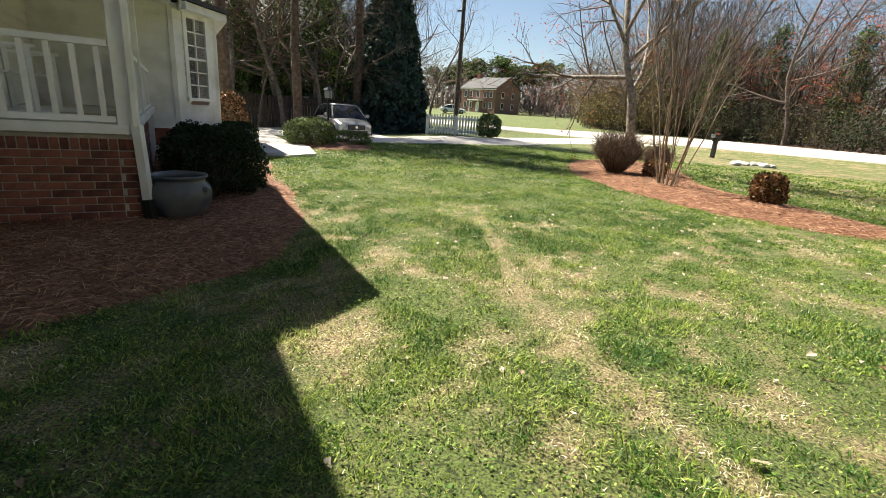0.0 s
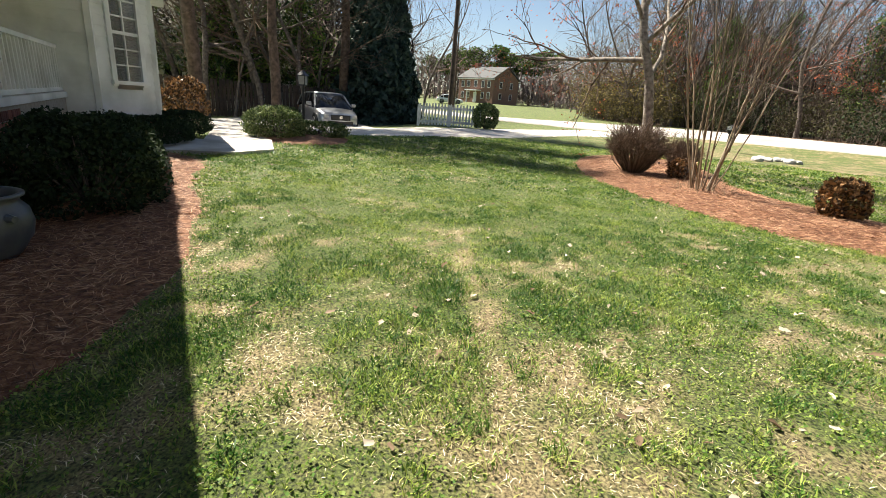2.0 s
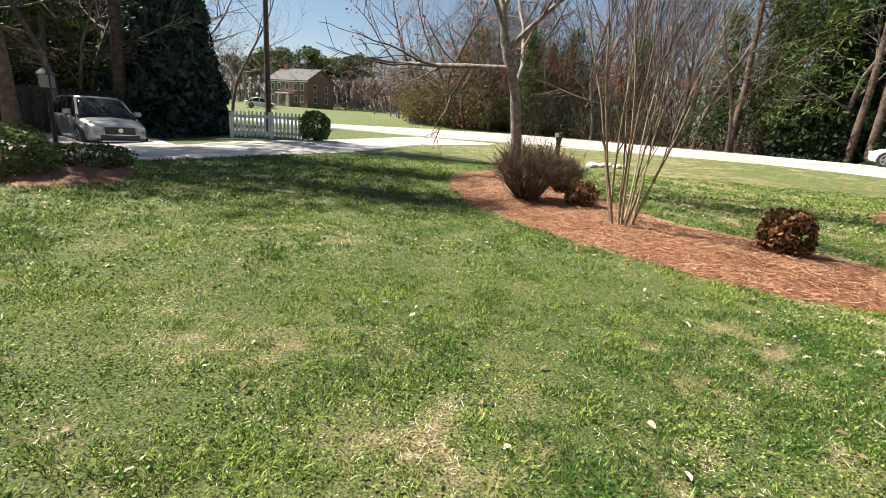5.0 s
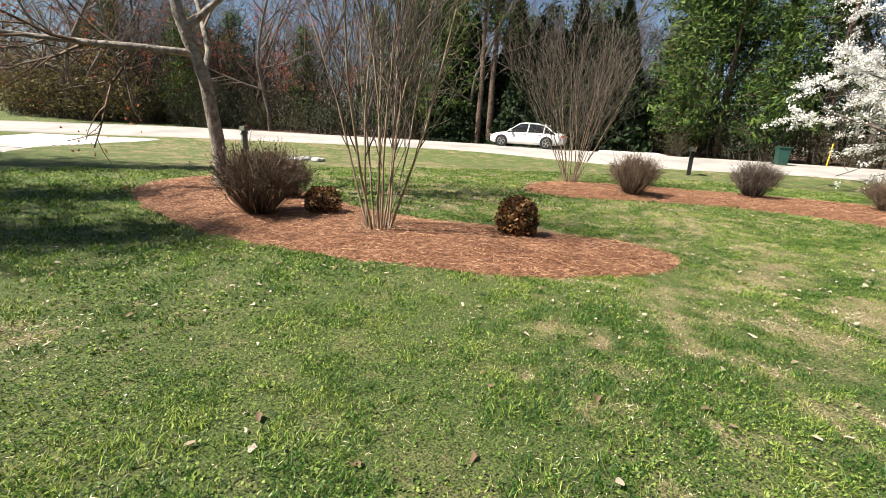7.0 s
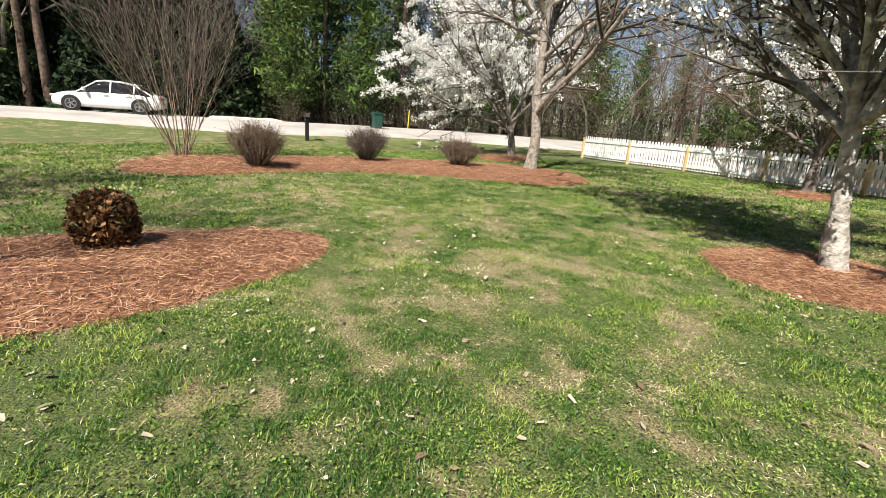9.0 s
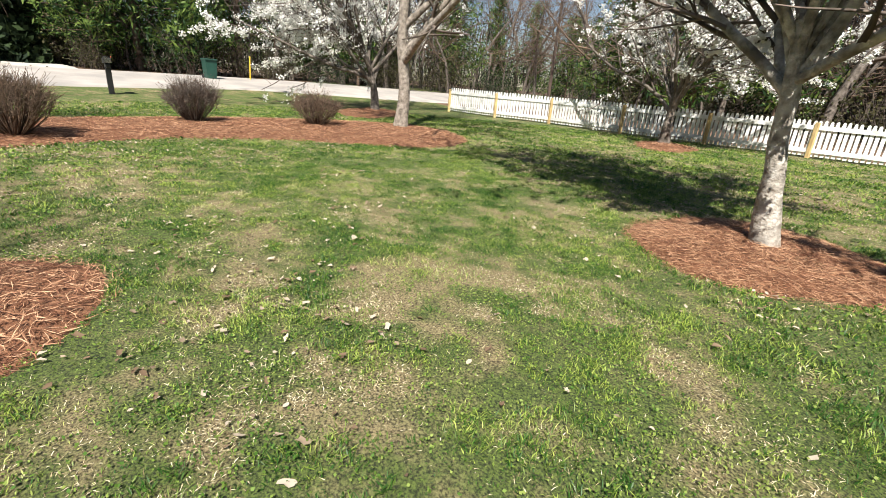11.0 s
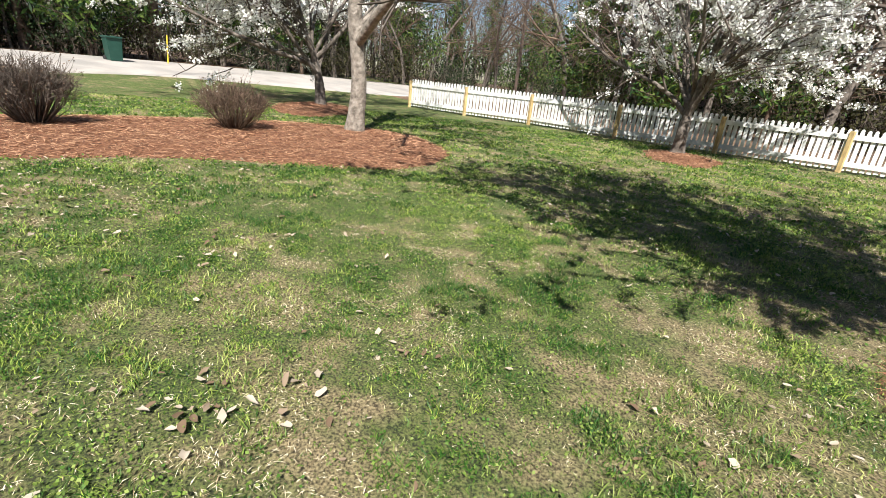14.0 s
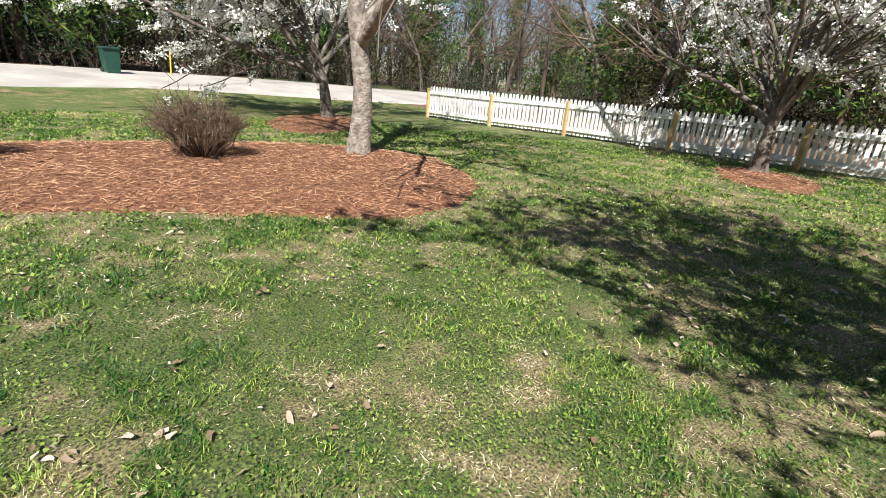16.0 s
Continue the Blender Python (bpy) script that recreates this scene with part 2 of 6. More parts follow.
M_ALLOY = mat("alloy_wheel", [(0.42, 0.42, 0.43), (0.52, 0.52, 0.53)], 4.0, 0.35, 0.0, metal=0.8)
M_BIN = mat("green_plastic_bin", [(0.012, 0.055, 0.04), (0.02, 0.075, 0.055)], 5.0, 0.5, 0.1)
M_LAMPGLASS = mat("lamp_glass", [(0.5, 0.5, 0.47), (0.6, 0.6, 0.56)], 4.0, 0.15, 0.0, trans=0.4)
M_YELLOW = mat("yellow_cable_guard", [(0.65, 0.45, 0.03), (0.75, 0.52, 0.05)], 4.0, 0.5, 0.0)
M_STONE = mat("pale_stone", [(0.35, 0.34, 0.33), (0.55, 0.54, 0.52)], 6.0, 0.9, 0.5, 25.0)


# ---- mesh helpers ----
def part(name, bm, material, parent=None, label=""):
    me = bpy.data.meshes.new(name)
    bm.to_mesh(me)
    bm.free()
    me.materials.append(material)
    ob = new(name, me)
    ob.parent = parent
    if label:
        ob["label"] = label
    return ob


def solid(name, verts, faces, material, parent=None, label="", smooth=False, attrs=None):
    """A mesh from arrays: vertices N x 3, faces M x k."""
    verts, faces = np.asarray(verts, dtype=np.float32), np.asarray(faces, dtype=np.int32)
    me = bpy.data.meshes.new(name)
    n, k = faces.shape
    me.vertices.add(len(verts))
    me.vertices.foreach_set("co", verts.ravel())
    me.loops.add(n * k)
    me.loops.foreach_set("vertex_index", faces.ravel())
    me.polygons.add(n)
    me.polygons.foreach_set("loop_start", np.arange(0, n * k, k, dtype=np.int32))
    me.polygons.foreach_set("loop_total", np.full(n, k, dtype=np.int32))
    if smooth:
        me.polygons.foreach_set("use_smooth", np.ones(n, dtype=bool))
    for key, values in (attrs or {}).items():
        me.attributes.new(key, "FLOAT", "POINT").data.foreach_set("value", np.asarray(values, dtype=np.float32))
    me.update(calc_edges=True)
    me.materials.append(material)
    ob = new(name, me)
    ob.parent = parent
    if label:
        ob["label"] = label
    return ob


def empty(name, m, label, category, group="", kind=""):
    ob = new(name)
    ob.matrix_world = m
    return tagged(ob, label, category, group, kind)


def box(bm, x0, x1, y0, y1, z0, z1, bevel=0.0):
    r = bmesh.ops.create_cube(bm, size=1.0, matrix=Matrix.Translation(((x0 + x1) / 2, (y0 + y1) / 2, (z0 + z1) / 2)) @ Matrix.Diagonal((x1 - x0, y1 - y0, z1 - z0, 1)))
    if bevel:
        es = list({e for v in r["verts"] for e in v.link_edges})
        bmesh.ops.bevel(bm, geom=es, offset=bevel, segments=1, affect="EDGES")
    return bm


def boxed(name, dims, material, parent, label="", bevel=0.0):
    return part(name, box(bmesh.new(), *dims, bevel=bevel), material, parent, label)


def beam(bm, a, b, w, h=None, up=(0, 0, 1)):
    """A square bar from a to b."""
    a, b = Vector(a), Vector(b)
    d = b - a
    m = Matrix.Translation((a + b) / 2) @ d.to_track_quat("Z", "Y").to_matrix().to_4x4() @ Matrix.Diagonal((w, h or w, d.length, 1))
    bmesh.ops.create_cube(bm, size=1.0, matrix=m)
    return bm


def rod(bm, a, b, r0, r1=None, sides=10, caps=True):
    a, b = Vector(a), Vector(b)
    d = b - a
    m = Matrix.Translation((a + b) / 2) @ d.to_track_quat("Z", "Y").to_matrix().to_4x4()
    bmesh.ops.create_cone(bm, cap_ends=caps, segments=sides, radius1=r0, radius2=r0 if r1 is None else r1, depth=d.length, matrix=m)
    return bm


def lathe(name, prof, material, parent, label="", n=28):
    """A turned shape from (radius, height) rows."""
    a = np.linspace(0, 2 * np.pi, n, endpoint=False)
    prof = np.array(prof)
    v = np.stack([prof[:, 0, None] * np.cos(a), prof[:, 0, None] * np.sin(a), np.repeat(prof[:, 1, None], n, 1)], -1).reshape(-1, 3)
    i, j = np.meshgrid(np.arange(len(prof) - 1), np.arange(n), indexing="ij")
    j2 = (j + 1) % n
    f = np.stack([i * n + j, i * n + j2, (i + 1) * n + j2, (i + 1) * n + j], -1).reshape(-1, 4)
    return solid(name, v, f, material, parent, label, smooth=True)


def smooth01(x):
    x = np.clip(x, 0, 1)
    return x * x * (3 - 2 * x)


def vnoise(x, y, scale, seed=0):
    """Smooth value noise between 0 and 1."""
    x, y = np.asarray(x) / scale + 100.5, np.asarray(y) / scale + 100.5
    xi, yi = np.floor(x), np.floor(y)
    fx, fy = smooth01(x - xi), smooth01(y - yi)

    def h(a, b):
        v = np.sin(a * 127.1 + b * 311.7 + seed * 74.7) * 43758.5453
        return v - np.floor(v)
    return (h(xi, yi) * (1 - fx) + h(xi + 1, yi) * fx) * (1 - fy) + (h(xi, yi + 1) * (1 - fx) + h(xi + 1, yi + 1) * fx) * fy


def gz(x, y):
    """Height of the land."""
    x, y = np.asarray(x, dtype=float), np.asarray(y, dtype=float)
    s = 0.87 * x + 0.5 * y
    z = 0.55 * smooth01((s - 23) / 10) + 0.018 * np.maximum(0, y - 45)
    z = z - 0.3 * smooth01((-x - 3) / 5) * smooth01((y - 13) / 8) * (1 - smooth01((y - 30) / 15))
    front = 0.76 * (x + 2.25) + 0.65 * (y - 4.2)
    z = z - 0.13 * (1 - smooth01((front - 0.4) / 1.4)) * (1 - smooth01((y - 7.0) / 2.0)) * smooth01((y - 0.5) / 2.5) * smooth01((7.0 + x) / 2.0)
    return z


def inside(px, py, poly):
    px, py = np.asarray(px), np.asarray(py)
    r = np.zeros(px.shape, dtype=bool)
    for (x0, y0), (x1, y1) in zip(poly, poly[1:] + poly[:1]):
        c = ((y0 > py) != (y1 > py)) & (px < (x1 - x0) * (py - y0) / (y1 - y0 + 1e-9) + x0)
        r ^= c
    return r


def rounded(poly, n=6):
    """A closed smooth outline through the corners (Catmull-Rom)."""
    p = np.array(poly)
    out = []
    for k in range(len(p)):
        a, b, c, d = p[k - 1], p[k], p[(k + 1) % len(p)], p[(k + 2) % len(p)]
        for t in np.linspace(0, 1, n, endpoint=False):
            out.append(0.5 * (2 * b + (c - a) * t + (2 * a - 5 * b + 4 * c - d) * t * t + (3 * b - a - 3 * c + d) * t ** 3))
    return [(float(q[0]), float(q[1])) for q in out]


def edge_dist(px, py, poly):
    px, py = np.asarray(px, dtype=float), np.asarray(py, dtype=float)
    best = np.full(px.shape, 1e9)
    for (x0, y0), (x1, y1) in zip(poly, poly[1:] + poly[:1]):
        dx, dy = x1 - x0, y1 - y0
        t = np.clip(((px - x0) * dx + (py - y0) * dy) / (dx * dx + dy * dy + 1e-9), 0, 1)
        best = np.minimum(best, np.hypot(px - x0 - t * dx, py - y0 - t * dy))
    return best


def frusta(segs, sides):
    """Tapered tubes, one for each row p0, p1, r0, r1."""
    s = np.asarray(segs, dtype=float)
    p0, p1, r0, r1 = s[:, 0:3], s[:, 3:6], s[:, 6], s[:, 7]
    d = p1 - p0
    d /= np.linalg.norm(d, axis=1, keepdims=True) + 1e-9
    ref = np.where(np.abs(d[:, 2:3]) > 0.9, np.array([[1.0, 0, 0]]), np.array([[0, 0, 1.0]]))
    u = np.cross(d, ref)
    u /= np.linalg.norm(u, axis=1, keepdims=True) + 1e-9
    w = np.cross(d, u)
    a = np.linspace(0, 2 * np.pi, sides, endpoint=False)
    ring = u[:, None, :] * np.cos(a)[None, :, None] + w[:, None, :] * np.sin(a)[None, :, None]
    v = np.concatenate([p0[:, None, :] + ring * r0[:, None, None], p1[:, None, :] + ring * r1[:, None, None]], 1)
    n = len(s)
    base = (np.arange(n) * 2 * sides)[:, None]
    j = np.arange(sides)[None, :]
    j2 = (np.arange(sides) + 1) % sides
    f = np.stack([base + j, base + j2[None, :], base + sides + j2[None, :], base + sides + j], -1).reshape(-1, 4)
    return v.reshape(-1, 3), f


def tube(pts, rad, sides=8, cap=True):
    """One tapering tube along a bent line."""
    p, rad = np.asarray(pts, dtype=float), np.asarray(rad, dtype=float)
    d = np.gradient(p, axis=0)
    d /= np.linalg.norm(d, axis=1, keepdims=True) + 1e-9
    ref = np.array([1.0, 0, 0]) if abs(d[0, 2]) > 0.8 else np.array([0, 0, 1.0])
    a = np.linspace(0, 2 * np.pi, sides, endpoint=False)
    v = []
    for k in range(len(p)):
        u = np.cross(d[k], ref)
        u /= np.linalg.norm(u) + 1e-9
        w = np.cross(d[k], u)
        v.append(p[k] + rad[k] * (np.cos(a)[:, None] * u + np.sin(a)[:, None] * w))
    v = np.concatenate(v)
    i, j = np.meshgrid(np.arange(len(p) - 1), np.arange(sides), indexing="ij")
    j2 = (j + 1) % sides
    f = np.stack([i * sides + j, i * sides + j2, (i + 1) * sides + j2, (i + 1) * sides + j], -1).reshape(-1, 4)
    return v, f


def chains(segs, level):
    """The limbs of one level, each as its points and radii."""
    out = []
    for c in np.unique(segs[segs[:, 8] == level][:, 9]):
        q = segs[segs[:, 9] == c]
        out.append((np.vstack([q[:1, 0:3], q[:, 3:6]]), np.append(q[0, 6], q[:, 7])))
    return out


def stuff(ob):
    ob["kind"] = "stuff"
    return ob


def leaves(rng, c, size, stretch=1.6, flat=0.0):
    """Small pointed leaves, one at each centre, at random angles."""
    n = len(c)
    d = rng.normal(size=(n, 3))
    d[:, 2] *= 1 - flat
    d /= np.linalg.norm(d, axis=1, keepdims=True)
    e = rng.normal(size=(n, 3))
    e[:, 2] *= 1 - flat
    e -= d * (d * e).sum(1, keepdims=True)
    e /= np.linalg.norm(e, axis=1, keepdims=True)
    s = (size * rng.uniform(0.6, 1.3, n))[:, None]
    v = np.stack([c - d * s * stretch / 2, c + e * s / 2, c + d * s * stretch / 2, c - e * s / 2], 1).reshape(-1, 3)
    return v, np.arange(4 * n).reshape(n, 4)


# ---- beds and ground ----
BED_1 = rounded([(2.5, 14.9), (2.15, 12.6), (2.25, 11.0), (2.65, 9.6), (3.1, 8.7), (3.7, 7.8), (4.5, 7.2), (5.2, 6.9), (5.85, 7.0), (6.1, 7.6), (5.85, 8.6), (5.5, 9.4), (5.1, 10.2), (4.8, 11.6), (5.2, 14.0), (4.9, 16.4), (3.6, 16.4)])
BED_2 = rounded([(10.3, 11.8), (9.9, 10.4), (11.1, 8.9), (12.1, 7.3), (12.2, 5.6), (11.9, 4.2), (11.6, 2.7), (12.7, 1.4), (14.9, 1.1), (16.0, 2.2), (16.3, 3.6), (16.1, 6.5), (15.0, 9.0), (13.9, 10.8), (12.8, 12.3)])
BED_3 = rounded([(6.35, 1.5), (6.1, 2.35), (5.5, 2.75), (4.8, 2.75), (4.2, 2.1), (4.15, 1.3), (4.7, 0.6), (5.6, 0.45), (6.2, 0.85)])
BED_4 = rounded([(11.75, -4.5), (12.0, -3.7), (12.9, -3.9), (13.9, -5.0), (13.6, -6.0), (12.4, -5.8)])
BED_5 = rounded([(17.9, 2.8), (19.0, 1.2), (21.3, 0.6), (22.3, 1.8), (21.0, 3.0), (19.0, 3.4)])
BED_H = rounded([(-3.5, 8.35), (-2.6, 7.0), (-1.8, 6.1), (-1.2, 5.2), (-0.85, 4.6), (-0.65, 3.9), (-0.7, 3.4), (-0.95, 3.0), (-1.2, 2.2), (-1.8, 1.0), (-4.0, 1.0), (-5.5, 4.0), (-6.4, 8.0), (-4.8, 8.75)])
BED_W = rounded([(-3.3, 13.4), (-3.1, 12.3), (-4.0, 11.5), (-5.2, 12.3), (-6.2, 13.8), (-5.8, 15.5), (-4.0, 14.4)])
BEDS = [BED_1, BED_2, BED_3, BED_4, BED_5, BED_H, BED_W]
WALK_POLYS = [[(-3.35, 10.05), (-3.55, 9.2), (-5.0, 8.55), (-6.4, 8.4), (-6.2, 10.4), (-5.1, 10.5)],
              [(-3.35, 10.05), (-5.1, 10.5), (-7.3, 13.9), (-11.0, 17.5), (-8.9, 17.3), (-5.3, 12.4), (-4.3, 11.6)]]
DRIVE = [(-12.0, 17.4), (-8.9, 17.3), (-4.0, 14.9), (0.3, 20.5), (3.2, 27.0), (9.5, 33.6), (5.0, 38.0), (-0.6, 27.0), (-4.9, 20.5), (-8.0, 27.0), (-13.0, 26.0)]
ROAD_NEAR = [(42.0, -60.0), (33.5, -18.0), (30.2, -4.0), (28.0, 5.5), (25.3, 9.6), (22.6, 14.0), (20.3, 21.8), (15.2, 28.6), (8.0, 36.5), (-6.0, 46.0), (-40.0, 62.0), (-120.0, 90.0)]
ROAD_W = 7.0
TRAIL = [(2.3, 1.6), (1.55, 2.85), (1.2, 3.7), (1.03, 4.55), (0.74, 5.6), (0.6, 6.3)]


def turned(x, y, scale, seed):
    """Noise on a turned grid, so that octaves don't line up."""
    c, d = math.cos(seed * 1.3), math.sin(seed * 1.3)
    return vnoise(x * c - y * d, x * d + y * c, scale, seed)


def dryness(x, y):
    """How worn and straw-coloured the lawn is, 0 to 1."""
    a = turned(x, y, 1.5, 3) * 0.17 + turned(x, y, 0.5, 5) * 0.23 + turned(x, y, 0.19, 6) * 0.31 + turned(x, y, 0.08, 8) * 0.29
    lush = smooth01((y - 5.5) / 4) * (1 - smooth01((x - 1.5) / 3))
    worn = 0.065 * smooth01((x - 2.5) / 5) * (1 - smooth01((x - 13) / 6)) + 0.07 * (1 - smooth01((y - 1) / 3)) * (1 - smooth01((x - 2) / 2))
    dry = smooth01((a - 0.495 + worn - 0.14 * lush - 0.12 * smooth01((y - 30) / 10)) / 0.24)
    d = np.full(np.shape(x), 1e9)
    for (x0, y0), (x1, y1) in zip(TRAIL, TRAIL[1:]):
        dx, dy = x1 - x0, y1 - y0
        t = np.clip(((x - x0) * dx + (y - y0) * dy) / (dx * dx + dy * dy), 0, 1)
        d = np.minimum(d, np.hypot(x - x0 - t * dx, y - y0 - t * dy))
    trail = 1 - smooth01((d - 0.08 * turned(x, y, 0.2, 4)) / 0.04)
    return np.clip(np.maximum(dry, trail), 0, 1)


def depth_of_green(x, y):
    """0 where the turf is yellow-green, 1 where it is deep green."""
    return smooth01((turned(x, y, 0.9, 51) * 0.4 + turned(x, y, 0.28, 52) * 0.35 + turned(x, y, 0.1, 53) * 0.25 - 0.38) / 0.24)


def axis(lo, hi, fine0, fine1, step):
    a = [fine0]
    s = step
    while a[0] > lo:
        s *= 1.22
        a.insert(0, a[0] - s)
    a += list(np.arange(fine0 + step, fine1, step))
    s = step
    while a[-1] < hi:
        s *= 1.22
        a.append(a[-1] + s)
    return np.array(a)


gx, gy = axis(-900, 900, -6, 27, 0.13), axis(-900, 1200, -9, 30, 0.13)
X, Y = np.meshgrid(gx, gy)
Z = gz(X, Y) + (vnoise(X, Y, 0.35, 2) - 0.5) * 0.016 * (np.hypot(X - 5, Y - 6) < 16)
ni, nj = Y.shape
ii, jj = np.meshgrid(np.arange(ni - 1), np.arange(nj - 1), indexing="ij")
F = np.stack([ii * nj + jj, ii * nj + jj + 1, (ii + 1) * nj + jj + 1, (ii + 1) * nj + jj], -1).reshape(-1, 4)
ground = solid("ground", np.stack([X, Y, Z], -1).reshape(-1, 3), F, M_LAWN, smooth=True, attrs={"dry": dryness(X.ravel(), Y.ravel())})
tagged(ground, "patchy green and straw-coloured lawn on bare soil", "lawn", kind="structure")


def ribbon(name, left, width, rise, material, label, category):
    """A strip along the line, on its right side, that follows the land."""
    p = np.array(left)
    q = [p[0]]
    for a, b, c, d in zip(np.vstack([p[:1], p[:-2]]), p[:-1], p[1:], np.vstack([p[2:], p[-1:]])):
        for t in np.linspace(0, 1, 13)[1:]:
            q.append(0.5 * (2 * b + (c - a) * t + (2 * a - 5 * b + 4 * c - d) * t * t + (3 * b - a - 3 * c + d) * t ** 3))
    q = np.array(q)
    tang = np.gradient(q, axis=0)
    tang /= np.linalg.norm(tang, axis=1, keepdims=True)
    side = np.stack([tang[:, 1], -tang[:, 0]], 1)
    k = 9
    v = []
    for j in range(k):
        o = q + side * width * j / (k - 1)
        v.append(np.stack([o[:, 0], o[:, 1], gz(o[:, 0], o[:, 1]) + rise * (0.6 + 0.4 * math.sin(math.pi * j / (k - 1)))], 1))
    v = np.stack(v, 1)
    n = len(q)
    lo = v[:, [0, -1]].copy()
    lo[:, :, 2] -= 0.15
    v = np.concatenate([lo[:, :1], v, lo[:, 1:]], 1)
    kk = k + 2
    a, b = np.meshgrid(np.arange(n - 1), np.arange(kk - 1), indexing="ij")
    f = np.stack([a * kk + b, a * kk + b + 1, (a + 1) * kk + b + 1, (a + 1) * kk + b], -1).reshape(-1, 4)
    return tagged(solid(name, v.reshape(-1, 3), f, material), label, category, kind="structure")


road = ribbon("road", ROAD_NEAR, ROAD_W, 0.07, M_ROAD, "pale sun-bleached asphalt road past the yard", "road")
litter_line = [(p[0] + 6.4 * 0.9, p[1] + 6.4 * 0.44) for p in ROAD_NEAR[:9]]
litter = ribbon("forest_floor", litter_line, 120.0, 0.04, M_LITTER, "brown leaf litter under the trees", "forest floor")


def slab(name, poly, top, material, label, category, depth=0.15):
    bm = bmesh.new()
    up = [bm.verts.new((x, y, float(gz(x, y)) + top)) for x, y in poly]
    f = bm.faces.new(up)
    if f.normal.z < 0:
        f.normal_flip()
    bmesh.ops.triangulate(bm, faces=[f])
    r = bmesh.ops.extrude_face_region(bm, geom=bm.faces[:])
    for v in r["geom"]:
        if isinstance(v, bmesh.types.BMVert):
            v.co.z -= depth
    bmesh.ops.recalc_face_normals(bm, faces=bm.faces)
    return tagged(part(name, bm, material), label, category, kind="structure")


slab("pavement_1", WALK_POLYS[0], 0.06, M_CONC, "pale concrete walk slab by the front bed", "walkway")
slab("pavement_2", WALK_POLYS[1], 0.05, M_CONC, "pale concrete front walk leading to the driveway", "walkway")


def sheet(name, poly, rise, material, label, category, step=0.22, mound=0.0, kind="structure"):
    """A bumpy sheet inside an outline, domed by mound."""
    p = np.array(poly)
    lo, hi = p.min(0), p.max(0)
    xs, ys = np.arange(lo[0] - step, hi[0] + step, step), np.arange(lo[1] - step, hi[1] + step, step)
    A, B = np.meshgrid(xs, ys)
    d = edge_dist(A, B, poly) * np.where(inside(A, B, poly), 1, -1)
    zz = gz(A, B) + rise * np.clip(d / 0.12, -2, 1) + mound * smooth01(d / 0.8) + (vnoise(A, B, 0.3, 7) - 0.5) * 0.03 * (mound > 0)
    keep = d > -step
    idx = np.arange(A.size).reshape(A.shape)
    a, b = np.meshgrid(np.arange(A.shape[0] - 1), np.arange(A.shape[1] - 1), indexing="ij")
    f = np.stack([idx[a, b], idx[a, b + 1], idx[a + 1, b + 1], idx[a + 1, b]], -1).reshape(-1, 4)
    f = f[keep.ravel()[f].all(1)]
    return tagged(solid(name, np.stack([A, B, zz], -1).reshape(-1, 3), f, material, smooth=True), label, category, kind=kind)


FAR_DRIVE = [(28.6, 17.4), (30.2, 13.6), (46.0, 20.6), (60.0, 30.0), (57.0, 33.0), (44.5, 24.4)]
sheet("driveway_2", FAR_DRIVE, 0.12, M_CONC, "pale driveway entering the woods across the road", "driveway", 0.4)
sheet("driveway", DRIVE, 0.03, M_CONC, "pale concrete driveway running to the road", "driveway", 0.3)
MOUND = 0.07
for k, bed in enumerate(BEDS):
    sheet("mulch_bed", bed, 0.02, M_STRAW, "bed of reddish pine straw mulch", "mulch bed", 0.12, MOUND)


# ---- trees ----
def grow(rng, segs, tips, p, d, length, r, level, cfg):
    """Adds one limb and its children as tapered tubes."""
    n = cfg["steps"][min(level, len(cfg["steps"]) - 1)]
    wob, up = cfg["wobble"], cfg["up"][min(level, len(cfg["up"]) - 1)]
    kids = cfg["kids"][level] if level < len(cfg["kids"]) else 0
    r_end = r * cfg["taper"]
    pts, rad = [p.copy()], [r]
    chain = len(segs)
    for k in range(n):
        d = d + rng.normal(size=3) * wob + np.array([0, 0, up])
        d = d / np.linalg.norm(d)
        p = p + d * length / n
        rk = r + (r_end - r) * (k + 1) / n
        segs.append((*pts[-1], *p, rad[-1], rk, level, chain))
        pts.append(p.copy())
        rad.append(rk)
    if not kids:
        tips.append(p)
        tips.append((pts[-2] + p) / 2)
        return
    lo = cfg["first"][level]
    for k in range(kids):
        t = lo + (1 - lo) * (k + rng.uniform(0.2, 0.9)) / kids
        f = t * n
        i = min(int(f), n - 1)
        q = pts[i] + (pts[i + 1] - pts[i]) * (f - i)
        ax = pts[i + 1] - pts[i]
        ax = ax / np.linalg.norm(ax)
        side = rng.normal(size=3)
        side -= ax * side.dot(ax)
        side /= np.linalg.norm(side)
        ang = radians(rng.uniform(*cfg["angle"][level]))
        dd = ax * math.cos(ang) + side * math.sin(ang)
        rr = (rad[i] + (rad[i + 1] - rad[i]) * (f - i)) * rng.uniform(*cfg.get("thick", (0.45, 0.7)))
        grow(rng, segs, tips, q, dd, length * cfg["ratio"][level] * rng.uniform(0.7, 1.2) * (1.1 - 0.5 * t * cfg.get("cone", 0)), rr, level + 1, cfg)
    if cfg.get("lead", True):
        tips.append(p)


def skeleton_tree(seed, height, r, cfg, lean=(0, 0, 1)):
    rng = np.random.default_rng(seed)
    segs, tips = [], []
    d = np.array(lean, dtype=float)
    grow(rng, segs, tips, np.array([0, 0, -0.05]), d / np.linalg.norm(d), height, r, 0, cfg)
    return rng, np.array(segs), np.array(tips)


